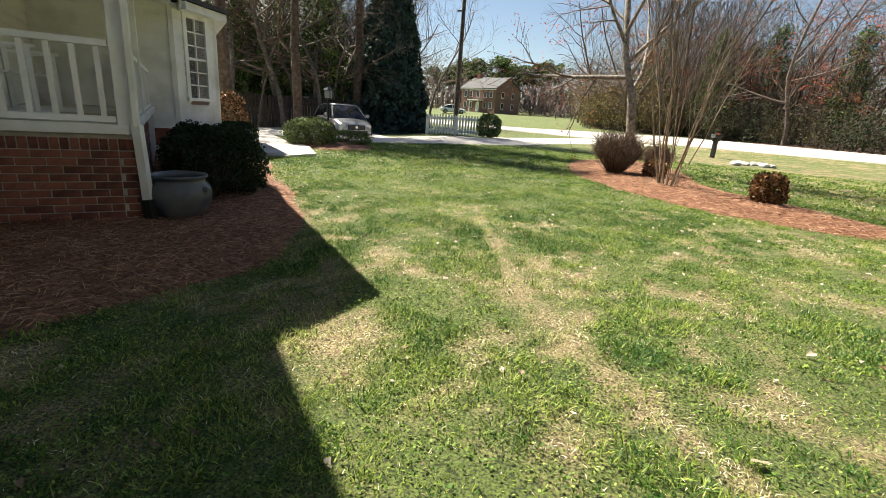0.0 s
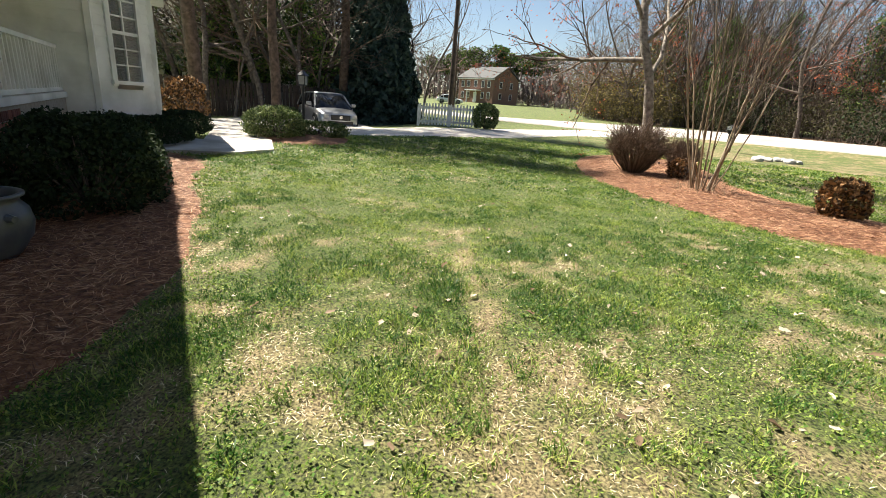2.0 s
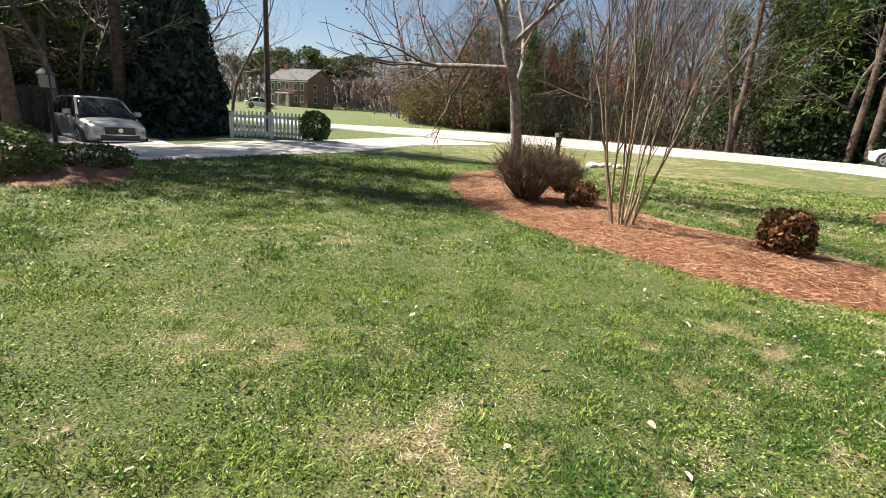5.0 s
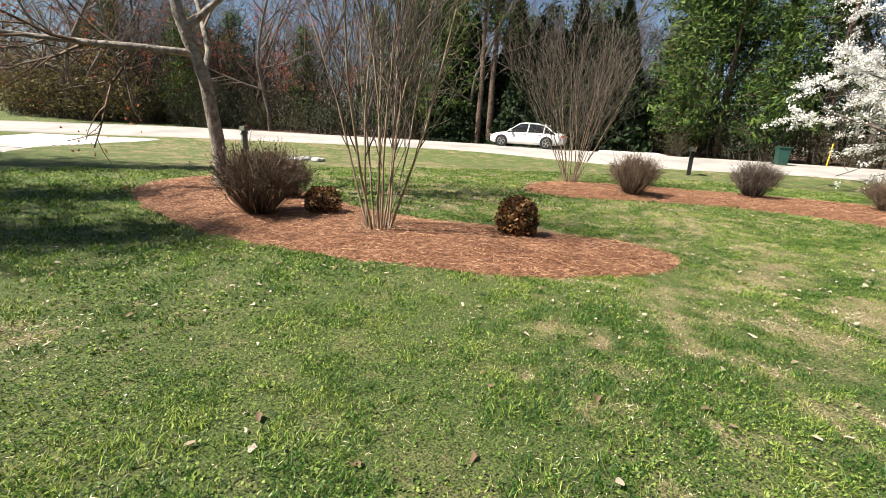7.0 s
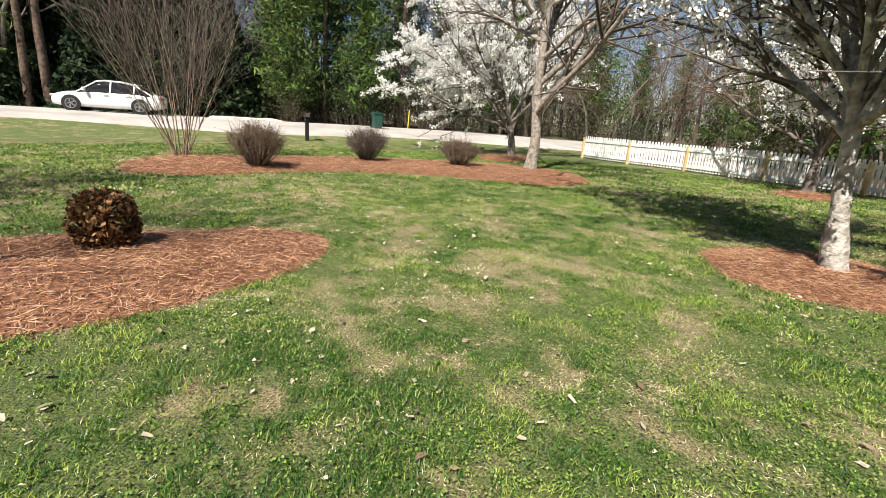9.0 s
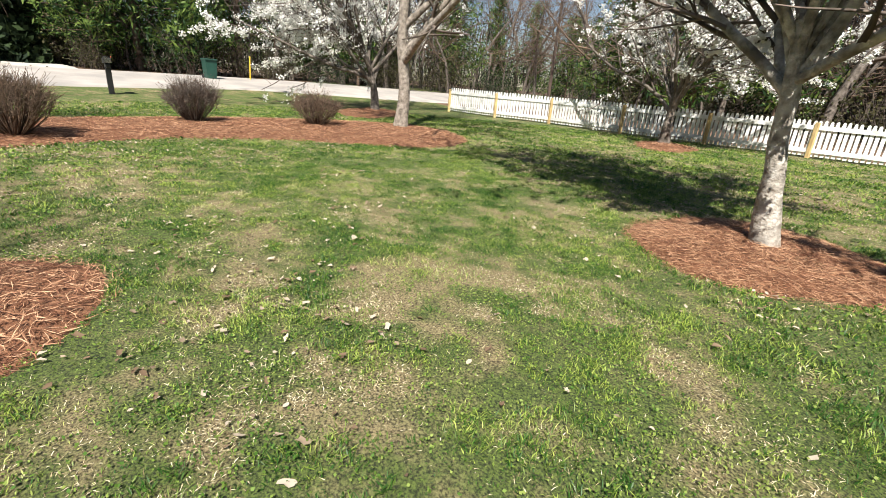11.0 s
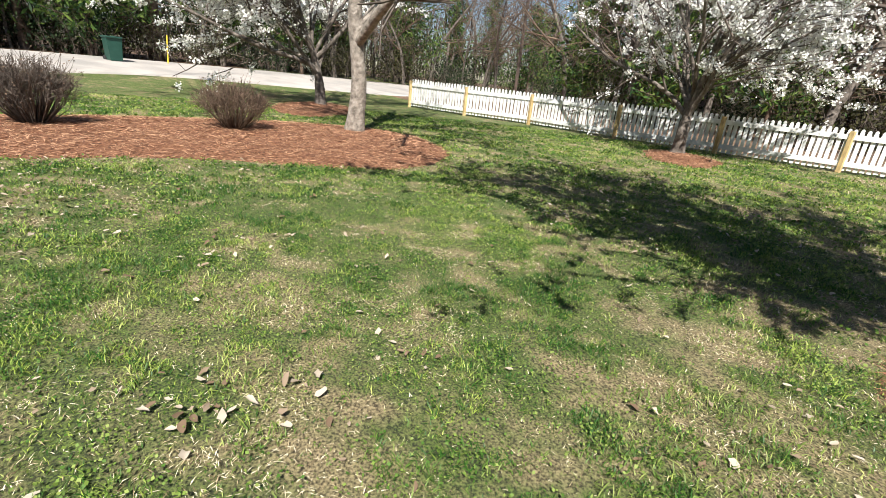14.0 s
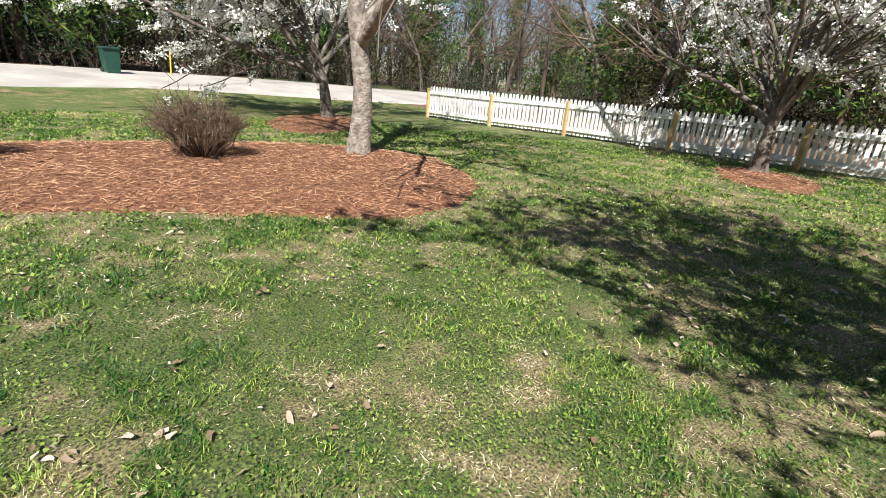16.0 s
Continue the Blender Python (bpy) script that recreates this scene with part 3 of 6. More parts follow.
def wood_parts(tree, segs, bark, twig, thin=0.004, limbs=True, flare=1.35):
    """The trunk, each limb, and the mass of twigs."""
    segs = segs.copy()
    segs[:, 6:8] = np.maximum(segs[:, 6:8], thin)
    for p, r in chains(segs, 0):
        t = np.linspace(0, len(r) - 1, 3 * len(r) - 2)
        p = np.stack([np.interp(t, np.arange(len(r)), p[:, k]) for k in range(3)], 1)
        r = np.interp(t, np.arange(len(r)), r)
        r[0] *= flare
        r[1] *= 1 + (flare - 1) * 0.25
        v, f = tube(p, r, 12 if limbs else 7)
        if limbs:
            v += (vnoise(v[:, 0] * 9 + v[:, 2], v[:, 1] * 9 + v[:, 2] * 3, 1.0, 3)[:, None] - 0.5) * r[0] * 0.16
        solid("trunk", v, f, bark, tree, smooth=True)
    if limbs:
        for p, r in chains(segs, 1):
            v, f = tube(p, r, 7)
            solid("limb", v, f, bark, tree, smooth=True)
        rest = segs[segs[:, 8] > 1]
    else:
        rest = segs[segs[:, 8] > 0]
    if len(rest):
        v, f = frusta(rest[:, :8], 3)
        stuff(solid("twig_mass", v, f, twig, tree))


VASE = dict(steps=[4, 7, 5, 4], wobble=0.09, up=[0.0, 0.03, 0.0, -0.02], kids=[17, 9, 5], first=[0.42, 0.16, 0.2], angle=[(18, 60), (25, 65), (25, 70)], ratio=[2.4, 0.45, 0.5], taper=0.42, cone=0.5)
PEAR = dict(steps=[7, 6, 5, 4], wobble=0.10, up=[0.02, 0.03, 0.02, 0.0], kids=[18, 8, 6], first=[0.19, 0.22, 0.2], angle=[(35, 65), (25, 60), (25, 60)], ratio=[0.62, 0.5, 0.5], taper=0.35, cone=0.5, thick=(0.6, 0.85))
SPREAD = dict(steps=[6, 9, 6, 4], wobble=0.07, up=[0.0, 0.045, 0.02, 0.0], kids=[15, 13, 9], first=[0.64, 0.12, 0.10], angle=[(14, 62), (20, 50), (25, 60)], ratio=[2.3, 0.40, 0.5], taper=0.40, cone=0.35, thick=(0.5, 0.78))
BARE = dict(steps=[8, 5, 3, 2], wobble=0.11, up=[0.02, 0.04, 0.03, 0.0], kids=[12, 5, 4], first=[0.2, 0.2, 0.2], angle=[(35, 70), (25, 60), (25, 60)], ratio=[0.45, 0.5, 0.55], taper=0.3, cone=0.5)
MAPLE = dict(steps=[7, 7, 5, 4], wobble=0.11, up=[0.02, 0.06, 0.03, 0.0], kids=[13, 9, 7], first=[0.24, 0.2, 0.15], angle=[(30, 68), (25, 60), (25, 65)], ratio=[0.50, 0.5, 0.5], taper=0.35, cone=0.4)


def pear_tree(seed, m, height, r, flowers, label, lean=(0, 0, 1), cfg=PEAR, petal=0.034, ball=0.04, bark=None):
    tree = empty("pear_tree", m, label, "tree")
    rng, segs, tips = skeleton_tree(seed, height, r, cfg, lean)
    wood_parts(tree, segs, bark or M_BARKP, M_TWIG)
    if flowers:
        outer = segs[segs[:, 8] >= 2]
        pick = outer[rng.integers(0, len(outer), flowers)]
        t = rng.uniform(0, 1, (flowers, 1))
        c = pick[:, 0:3] * (1 - t) + pick[:, 3:6] * t
        keep = vnoise(c[:, 0] + 3 * c[:, 2], c[:, 1] + c[:, 2], 0.5, seed) > 0.42
        c = np.repeat(c[keep], 9, 0)
        c = c + rng.normal(size=c.shape) * ball
        v, f = leaves(rng, c, np.full(len(c), petal), 1.15)
        stuff(solid("blossom", v, f, M_BLOSSOM, tree, "white spring blossom"))
    return tree


def bare_tree(seed, height, r, bark, twig, buds, label, cfg=BARE, lean=(0, 0, 1), m=None, name="bare_tree", near=False, bud=0.085):
    tree = empty(name, m or pose(0, 0, 0), label, "tree")
    rng, segs, tips = skeleton_tree(seed, height, r, cfg, lean)
    wood_parts(tree, segs, bark, twig, 0.007, limbs=near)
    if buds:
        pick = tips[rng.integers(0, len(tips), buds)]
        pick = pick[vnoise(pick[:, 0] + pick[:, 2], pick[:, 1] - pick[:, 2], 1.1, seed) > 0.5]
        c = pick + rng.normal(size=pick.shape) * 0.12
        v, f = leaves(rng, c, np.full(len(c), bud), 1.4)
        stuff(solid("bud_mass", v, f, M_REDBUD, tree, "red spring buds"))
    return tree


def pine_tree(seed, height, r, crown_from, spread, n, needle, size, label, name="pine_tree"):
    """A tall trunk with whorls of limbs and tufts of needles."""
    tree = empty(name, pose(0, 0, 0), label, "tree")
    rng = np.random.default_rng(seed)
    segs, cen = [], []
    p = np.array([0, 0, -0.1])
    for k in range(10):
        q = np.array([rng.normal() * 0.05 * k ** 0.5, rng.normal() * 0.05 * k ** 0.5, height * (k + 1) / 10])
        segs.append((*p, *q, r * (1 - 0.085 * k), r * (1 - 0.085 * (k + 1))))
        p = q
    v, f = frusta(segs, 8)
    solid("trunk", v, f, M_BARKD, tree, smooth=True)
    limbs = []
    z0 = height * crown_from
    for k in range(n):
        t = (k + rng.uniform()) / n
        z = z0 + (height - z0) * t
        L = spread * (1 - t) ** 0.7 * rng.uniform(0.5, 1.15) + 0.25
        a = rng.uniform(0, 2 * np.pi)
        d = np.array([math.cos(a), math.sin(a), rng.uniform(-0.15, 0.35)])
        e = np.array([0, 0, z]) + d * L
        limbs.append((0, 0, z, *e, 0.035, 0.012))
        for s in np.linspace(0.3, 1.0, max(2, int(L * 2.2))):
            cen.append(np.array([0, 0, z]) + d * L * s + rng.normal(size=3) * 0.18 * (0.5 + s))
    v, f = frusta(limbs, 4)
    stuff(solid("limb_mass", v, f, M_BARKD, tree))
    cen = np.repeat(np.array(cen), 15, 0)
    cen = cen + rng.normal(size=cen.shape) * np.array([0.32, 0.32, 0.2])
    v, f = leaves(rng, cen, np.full(len(cen), size), 4.2)
    stuff(solid("crown", v, f, needle, tree))
    return tree


def cone_conifer(seed, m, height, spread, n, material, size, label):
    """A dense evergreen, leafy to the ground, with an uneven outline."""
    tree = empty("conifer", m, label, "tree")
    rng = np.random.default_rng(seed)
    v, f = frusta([(0, 0, -0.1, 0, 0, height * 0.95, 0.22, 0.03)], 8)
    solid("trunk", v, f, M_BARKD, tree)
    t = rng.uniform(0, 1, n) ** 1.3
    a = rng.uniform(0, 2 * np.pi, n)
    rad = spread * (1 - t) ** 0.95 * (0.55 + 0.45 * np.sqrt(rng.uniform(0, 1, n)))
    rad *= 0.78 + 0.45 * vnoise(a * 2.2 + 5, t * 16, 1.0, seed)
    c = np.stack([rad * np.cos(a), rad * np.sin(a), 0.1 + t * height - 0.25 * rad], 1)
    c[:, 2] = np.maximum(c[:, 2], 0.05)
    v, f = leaves(rng, c, np.full(n, size), 2.0)
    stuff(solid("crown", v, f, material, tree))
    return tree


def round_tree(seed, height, spread, label):
    """A tree with a bare trunk and a broad uneven crown of many clumps."""
    tree = empty("pine_tree", pose(0, 0, 0), label, "tree")
    rng = np.random.default_rng(seed)
    v, f = tube([(0, 0, -0.2), (0.1, 0, height * 0.4), (0.0, 0.1, height * 0.9)], [0.3, 0.22, 0.08], 8)
    solid("trunk", v, f, M_BARKD, tree, smooth=True)
    c = rng.normal(size=(46, 3))
    c /= np.linalg.norm(c, axis=1, keepdims=True)
    c = c * rng.uniform(0.35, 1.0, (46, 1)) * np.array([spread, spread, height * 0.24]) + np.array([0, 0, height * 0.74])
    hub = np.array([0, 0, height * 0.55])
    v, f = frusta([(*hub, *q, 0.07, 0.02) for q in c], 4)
    stuff(solid("limb_mass", v, f, M_BARKD, tree))
    c = np.repeat(c, 75, 0)
    d = rng.normal(size=c.shape)
    d *= (rng.uniform(0.5, 1.0, len(c)) / np.linalg.norm(d, axis=1))[:, None]
    v, f = leaves(rng, c + d * np.array([1.5, 1.5, 0.8]), np.full(len(c), 0.36), 1.8)
    stuff(solid("crown", v, f, M_PINE, tree))
    return tree


def on(x, y, rz=0, dz=0.0, s=1.0):
    return pose(x, y, float(gz(x, y)) + dz, 0, 0, rz) @ Matrix.Diagonal((s, s, s, 1))


def put(ob, x, y, rz=0, s=1.0, dz=0.0):
    c = copy_thing(ob, pose(x, y, float(gz(x, y)) + dz, 0, 0, rz))
    c.scale = (s, s, s * random.uniform(0.9, 1.15))
    return c


# yard trees
pear_tree(11, on(5.25, 1.5, 20, 0.05), 2.05, 0.125, 11000, "rough-barked pear tree with white blossom in a straw bed", lean=(0.16, -0.04, 1), cfg=SPREAD, petal=0.05, ball=0.035)
pear_tree(12, on(14.92, 2.4, 0, 0.05), 7.4, 0.16, 260, "tall pale-barked pear tree with sparse blossom", lean=(-0.06, -0.17, 1), bark=M_BARKT)
# next two: the shade on their trunks is put in by the darker M_BARK
pear_tree(13, on(21.0, 1.7, 60), 2.3, 0.17, 13000, "pear tree in full white blossom near the road", cfg=VASE, petal=0.055, ball=0.06, bark=M_BARK)
pear_tree(14, on(13.2, -5.25, 130, 0.05), 1.9, 0.15, 7000, "pear tree in white blossom beside the picket fence", lean=(0, 0.1, 1), cfg=VASE, petal=0.05, ball=0.04, bark=M_BARK)
bare_tree(15, 7.0, 0.125, M_BARKT, M_TWIGR, 9500, "bare grey-barked maple with clusters of red buds", cfg=MAPLE, lean=(0.03, 0, 1), m=on(3.9, 14.5, 0, 0.05), name="maple_tree", near=True, bud=0.036)

# crepe myrtles: many slim stems from one foot
CREPE = dict(steps=[10, 6, 4], wobble=0.045, up=[0.055, 0.08, 0.03], kids=[10, 6], first=[0.2, 0.2], angle=[(12, 32), (18, 45)], ratio=[0.46, 0.45], taper=0.22, cone=0.2)


def crepe_myrtle(seed, m, stems, height, spread, label):
    tree = empty("crepe_myrtle", m, label, "tree")
    rng = np.random.default_rng(seed)
    allseg = []
    for k in range(stems):
        a = 2 * np.pi * k / stems + rng.uniform(-0.3, 0.3)
        t = spread * (rng.uniform(0.12, 0.5) if k % 2 else rng.uniform(0.6, 0.95))
        segs, tips = [], []
        d = np.array([math.cos(a) * t, math.sin(a) * t, 1.0])
        grow(rng, segs, tips, np.array([math.cos(a) * 0.14, math.sin(a) * 0.14, -0.02]), d / np.linalg.norm(d), height * rng.uniform(0.75, 1.05), rng.uniform(0.010, 0.020), 0, CREPE)
        s = np.array(segs)
        s[:, 6:8] = np.maximum(s[:, 6:8], 0.0035)
        p, r = chains(s, 0)[0]
        v, f = tube(p, r, 7)
        solid("stem", v, f, M_CREPE, tree, smooth=True)
        allseg.append(s[s[:, 8] > 0])
    v, f = frusta(np.concatenate(allseg)[:, :8], 3)
    stuff(solid("twig_mass", v, f, M_TWIG, tree))
    c = rng.normal(size=(90, 3)) * np.array([0.2, 0.2, 0.03]) + np.array([0, 0, 0.04])
    d = rng.normal(size=(90, 3)) * 0.05 + np.array([0, 0, 0.10])
    v, f = frusta(np.concatenate([c, c + d, np.full((90, 1), 0.004), np.full((90, 1), 0.002)], 1), 3)
    stuff(solid("sprout_mass", v, f, M_CREPE, tree))
    return tree


crepe_myrtle(21, on(3.78, 10.03, 0, 0.06), 12, 3.9, 0.56, "leafless crepe myrtle with many slim tan stems")
crepe_myrtle(22, on(12.9, 11.75, 40, 0.06), 20, 4.0, 0.66, "leafless crepe myrtle with a dense vase of stems")


# ---- shrubs ----
def twig_shrub(seed, m, w, h, stems, label, material=None):
    """A leafless shrub: twigs that fan out from the foot and end in a clipped dome."""
    shrub = empty("shrub", m, label, "shrub")
    rng = np.random.default_rng(seed)
    segs = []
    for k in range(stems):
        a, t = rng.uniform(0, 2 * np.pi), math.sqrt(rng.uniform(0.02, 1))
        top = np.array([math.cos(a) * w * t, math.sin(a) * w * t, h * (1.0 - 0.38 * t * t) * rng.uniform(0.86, 1.05)])
        base = np.array([math.cos(a) * 0.1 * t, math.sin(a) * 0.1 * t, -0.02])
        mid = base * 0.5 + top * 0.5 + np.array([math.cos(a), math.sin(a), 0]) * w * 0.08 + rng.normal(size=3) * 0.03
        segs += [(*base, *mid, 0.008, 0.006), (*mid, *top, 0.006, 0.0025)]
        for j in range(13):
            s = rng.uniform(0.15, 1.0)
            p = mid + (top - mid) * s
            d = (top - base) / np.linalg.norm(top - base) + rng.normal(size=3) * 0.75
            segs.append((*p, *(p + d * rng.uniform(0.05, 0.15)), 0.0036, 0.002))
    v, f = frusta(segs, 3)
    stuff(solid("twig_mass", v, f, material or M_TWIGR, shrub))
    c = np.array([s[3:6] for s in segs if s[6] < 0.004])
    c = c[rng.integers(0, len(c), int(len(c) * 0.4))]
    v, f = leaves(rng, c, np.full(len(c), 0.018), 1.8)
    stuff(solid("dry_leaf_mass", v, f, M_TWIGR, shrub))
    return shrub


def leafy_shrub(seed, m, a, b, h, n, size, material, label, stretch=1.5, lump=0.25):
    """A clipped evergreen: stems inside, and a thick uneven shell of leaves."""
    shrub = empty("shrub", m, label, "shrub")
    rng = np.random.default_rng(seed)
    segs = []
    for k in range(40):
        d = rng.normal(size=3)
        d[2] = abs(d[2]) + 0.3
        d /= np.linalg.norm(d)
        segs.append((0, 0, 0, d[0] * a * 0.8, d[1] * b * 0.8, d[2] * h * 0.8, 0.012, 0.004))
    v, f = frusta(segs, 4)
    stuff(solid("stem_mass", v, f, M_TWIG, shrub))
    d = rng.normal(size=(n, 3))
    d /= np.linalg.norm(d, axis=1, keepdims=True)
    d[:, 2] = np.where(d[:, 2] < -0.75, -d[:, 2], d[:, 2])
    ang = np.arctan2(d[:, 1], d[:, 0])
    rr = (0.72 + 0.28 * np.sqrt(rng.uniform(0, 1, n))) * (1 - lump / 2 + lump * vnoise(ang * 3 + 9, d[:, 2] * 4, 1.0, seed)) * (1 - lump / 4 + lump / 2 * vnoise(ang * 9, d[:, 2] * 11, 1.0, seed + 1))
    p = np.sign(d) * np.abs(d) ** 0.8
    c = np.stack([p[:, 0] * a * rr, p[:, 1] * b * rr, h * 0.48 + p[:, 2] * h * 0.52 * rr], 1)
    c[:, 2] = np.maximum(c[:, 2], 0.03)
    v, f = leaves(rng, c, np.full(n, size), stretch)
    stuff(solid("foliage", v, f, material, shrub))
    return shrub


twig_shrub(31, on(3.07, 11.66, 0, 0.05), 0.56, 0.90, 250, "leafless clipped shrub with dense brown twigs")
twig_shrub(32, on(4.23, 12.8, 0, 0.05), 0.34, 0.62, 150, "leafless clipped shrub with dense brown twigs")
twig_shrub(33, on(11.57, 9.5, 0, 0.05), 0.62, 0.92, 220, "leafless clipped shrub with dense brown twigs")
twig_shrub(34, on(14.3, 7.3, 0, 0.05), 0.58, 0.92, 220, "leafless rounded shrub with dense brown twigs", M_TWIG)
twig_shrub(35, on(14.55, 4.65, 0, 0.05), 0.58, 0.75, 170, "leafless shrub with fanning brown twigs")
leafy_shrub(36, on(3.84, 11.3, 0, 0.06), 0.24, 0.24, 0.40, 1500, 0.032, M_NANDINA, "low russet-leaved nandina on pine straw")
leafy_shrub(37, on(4.95, 8.72, 0, 0.06), 0.245, 0.245, 0.50, 2600, 0.036, M_NANDINA, "round russet and green nandina on pine straw")


# ---- house ----
HOUSE = pose(-2.25, 4.2, 0, 0, 0, 130.54)
house = empty("house", HOUSE, "white-sided two-storey house with a brick-based porch and bay", "house")


def quad_slab(name, pts, thick, material, parent, label=""):
    """A flat panel through four corners, with thickness below it."""
    bm = bmesh.new()
    p = [Vector(q) for q in pts]
    nrm = (p[1] - p[0]).cross(p[2] - p[0]).normalized()
    a = [bm.verts.new(q) for q in p]
    b = [bm.verts.new(q - nrm * thick) for q in p]
    bm.faces.new(a)
    bm.faces.new(b[::-1])
    for k in range(4):
        j = (k + 1) % 4
        bm.faces.new((a[k], b[k], b[j], a[j]))
    bmesh.ops.recalc_face_normals(bm, faces=bm.faces)
    return part(name, bm, material, parent, label)


FLOOR = 0.765
EAVE = 2.75
boxed("porch_floor", (0.03, 6.1, 0.03, 1.75, FLOOR - 0.12, FLOOR), M_CONC, house)
boxed("wall", (-9.0, 14.0, 1.75, 9.0, 0.0, 5.2), M_SIDING, house, "cream lap siding")
quad_slab("roof", [(-9.4, 0.7, 5.2), (14.4, 0.7, 5.2), (14.4, 5.4, 8.0), (-9.4, 5.4, 8.0)], 0.15, M_ROOF, house)
quad_slab("roof", [(-9.4, 5.4, 8.0), (14.4, 5.4, 8.0), (14.4, 10.0, 5.2), (-9.4, 10.0, 5.2)], 0.15, M_ROOF, house)
quad_slab("porch_roof", [(-0.35, -0.6, EAVE + 0.12), (10.4, -0.6, EAVE + 0.12), (10.4, 1.75, 3.7), (-0.35, 1.75, 3.7)], 0.1, M_ROOF, house)
boxed("porch_ceiling", (-0.2, 6.1, -0.45, 1.75, EAVE - 0.06, EAVE), M_WHITE, house)
boxed("fascia", (-0.35, 6.1, -0.62, -0.58, EAVE - 0.1, EAVE + 0.1), M_WHITE, house)
boxed("fascia", (-0.38, -0.34, -0.6, 1.75, EAVE - 0.1, EAVE + 0.12), M_WHITE, house)


def posts_rail(a, b, n):
    """A rail with square balusters between two posts."""
    a, b = Vector(a), Vector(b)
    for z, w, h in ((1.45, 0.05, 0.07), (0.835, 0.05, 0.06)):
        part("rail", beam(bmesh.new(), a + Vector((0, 0, z)), b + Vector((0, 0, z)), h, w), M_WHITE, house)
    for k in range(n):
        q = a.lerp(b, (k + 0.5) / n)
        boxed("baluster", (q.x - 0.02, q.x + 0.02, q.y - 0.02, q.y + 0.02, 0.86, 1.42), M_WHITE, house)


posts_rail((0.06, 0.12, 0), (0.06, 1.75, 0), 10)
posts_rail((0.12, 0.06, 0), (2.5, 0.06, 0), 15)
posts_rail((2.62, 0.06, 0), (6.1, 0.06, 0), 21)
for x in (0.06, 2.56):
    boxed("porch_post", (x - 0.055, x + 0.055, 0.0, 0.11, FLOOR, EAVE), M_WHITE, house, bevel=0.006)
boxed("rim_board", (-0.004, 6.1, -0.02, 0.03, FLOOR - 0.05, FLOOR + 0.03), M_WHITE, house)
boxed("rim_board", (-0.02, 0.03, 0.03, 1.75, FLOOR - 0.05, FLOOR + 0.03), M_WHITE, house)
# downspout on the porch corner
boxed("downspout", (-0.075, -0.005, -0.06, 0.0, 0.78, EAVE), M_WHITE, house, "white painted downspout", 0.01)
part("downspout", beam(bmesh.new(), (-0.04, -0.035, 0.80), (-0.055, -0.06, 0.12), 0.06, 0.075), M_WHITE, house)
part("downspout_boot", beam(bmesh.new(), (-0.055, -0.06, 0.14), (-0.075, -0.08, -0.06), 0.085, 0.10), M_BLACK, house, "black plastic drain boot")

# wall at the porch's far end, then the bay with its angled window face
WA, N1 = 6.1, 0.42
P1, P2, P3, P4 = (WA, -N1), (6.98, -1.23), (9.3, -1.23), (10.15, -0.42)


def siding(name, a, b, z0, z1, lap=0.16, hole=None):
    """Lapped boards on an upright wall from a to b; hole: along0, along1, z0, z1. The outside is on the right of a to b."""
    a, b = Vector((*a, 0)), Vector((*b, 0))
    d = (b - a).normalized()
    out = Vector((d.y, -d.x, 0))
    L = (b - a).length
    wall = new(name)
    wall.parent = house
    wall["label"] = "cream lap siding" if name == "porch_wall" else "white lap siding"
    z = z0
    spans = lambda z: [(0, L)] if not hole or z + lap <= hole[2] or z >= hole[3] else [(0, hole[0]), (hole[1], L)]
    while z < z1 - 0.01:
        t = min(z + lap, z1)
        for s0, s1 in spans(z):
            bm = bmesh.new()
            ends = []
            for base in (a + d * s0, a + d * s1):
                ends.append([bm.verts.new(p) for p in (base + out * 0.024 + Vector((0, 0, z)), base + out * 0.006 + Vector((0, 0, t)), base - out * 0.1 + Vector((0, 0, t)), base - out * 0.1 + Vector((0, 0, z)))])
            v0, v1 = ends
            for k in range(4):
                j = (k + 1) % 4
                bm.faces.new((v0[k], v0[j], v1[j], v1[k]))
            bm.faces.new(v0[::-1])
            bm.faces.new(v1)
            bmesh.ops.recalc_face_normals(bm, faces=bm.faces)
            part("board", bm, M_SIDING if name == "porch_wall" else M_WHITE, wall)
        z = t
    return wall


siding("bay_wall", (WA, 1.75), P1, 0.40, EAVE)
siding("porch_wall", (0.0, 1.73), (WA, 1.73), FLOOR, EAVE)
WIN0, WIN1, WZ0, WZ1 = 0.36, 0.88, 1.02, 2.55
siding("bay_wall", P1, P2, 0.40, EAVE, hole=(WIN0, WIN1, WZ0, WZ1))
siding("bay_wall", P2, P3, 0.40, EAVE)
siding("bay_wall", P3, P4, 0.40, EAVE)
for q in (P1, P2, P3):
    boxed("corner_board", (q[0] - 0.05, q[0] + 0.05, q[1] - 0.05, q[1] + 0.05, 0.40, EAVE), M_WHITE, house, bevel=0.008)
boxed("foundation", (6.15, 10.0, -1.15, 1.7, -0.1, 0.42), M_BRICK, house, "brick footing of the bay")
quad_slab("bay_eave", [(5.9, -0.70, EAVE + 0.02), (6.9, -1.50, EAVE + 0.02), (9.5, -1.5, EAVE + 0.02), (9.5, 1.0, EAVE + 0.02)], 0.14, M_WHITE, house)
quad_slab("bay_roof", [(5.85, -0.76, EAVE + 0.1), (6.85, -1.57, EAVE + 0.1), (9.6, -1.57, EAVE + 0.1), (9.6, 0.8, 3.5)], 0.08, M_ROOF, house)
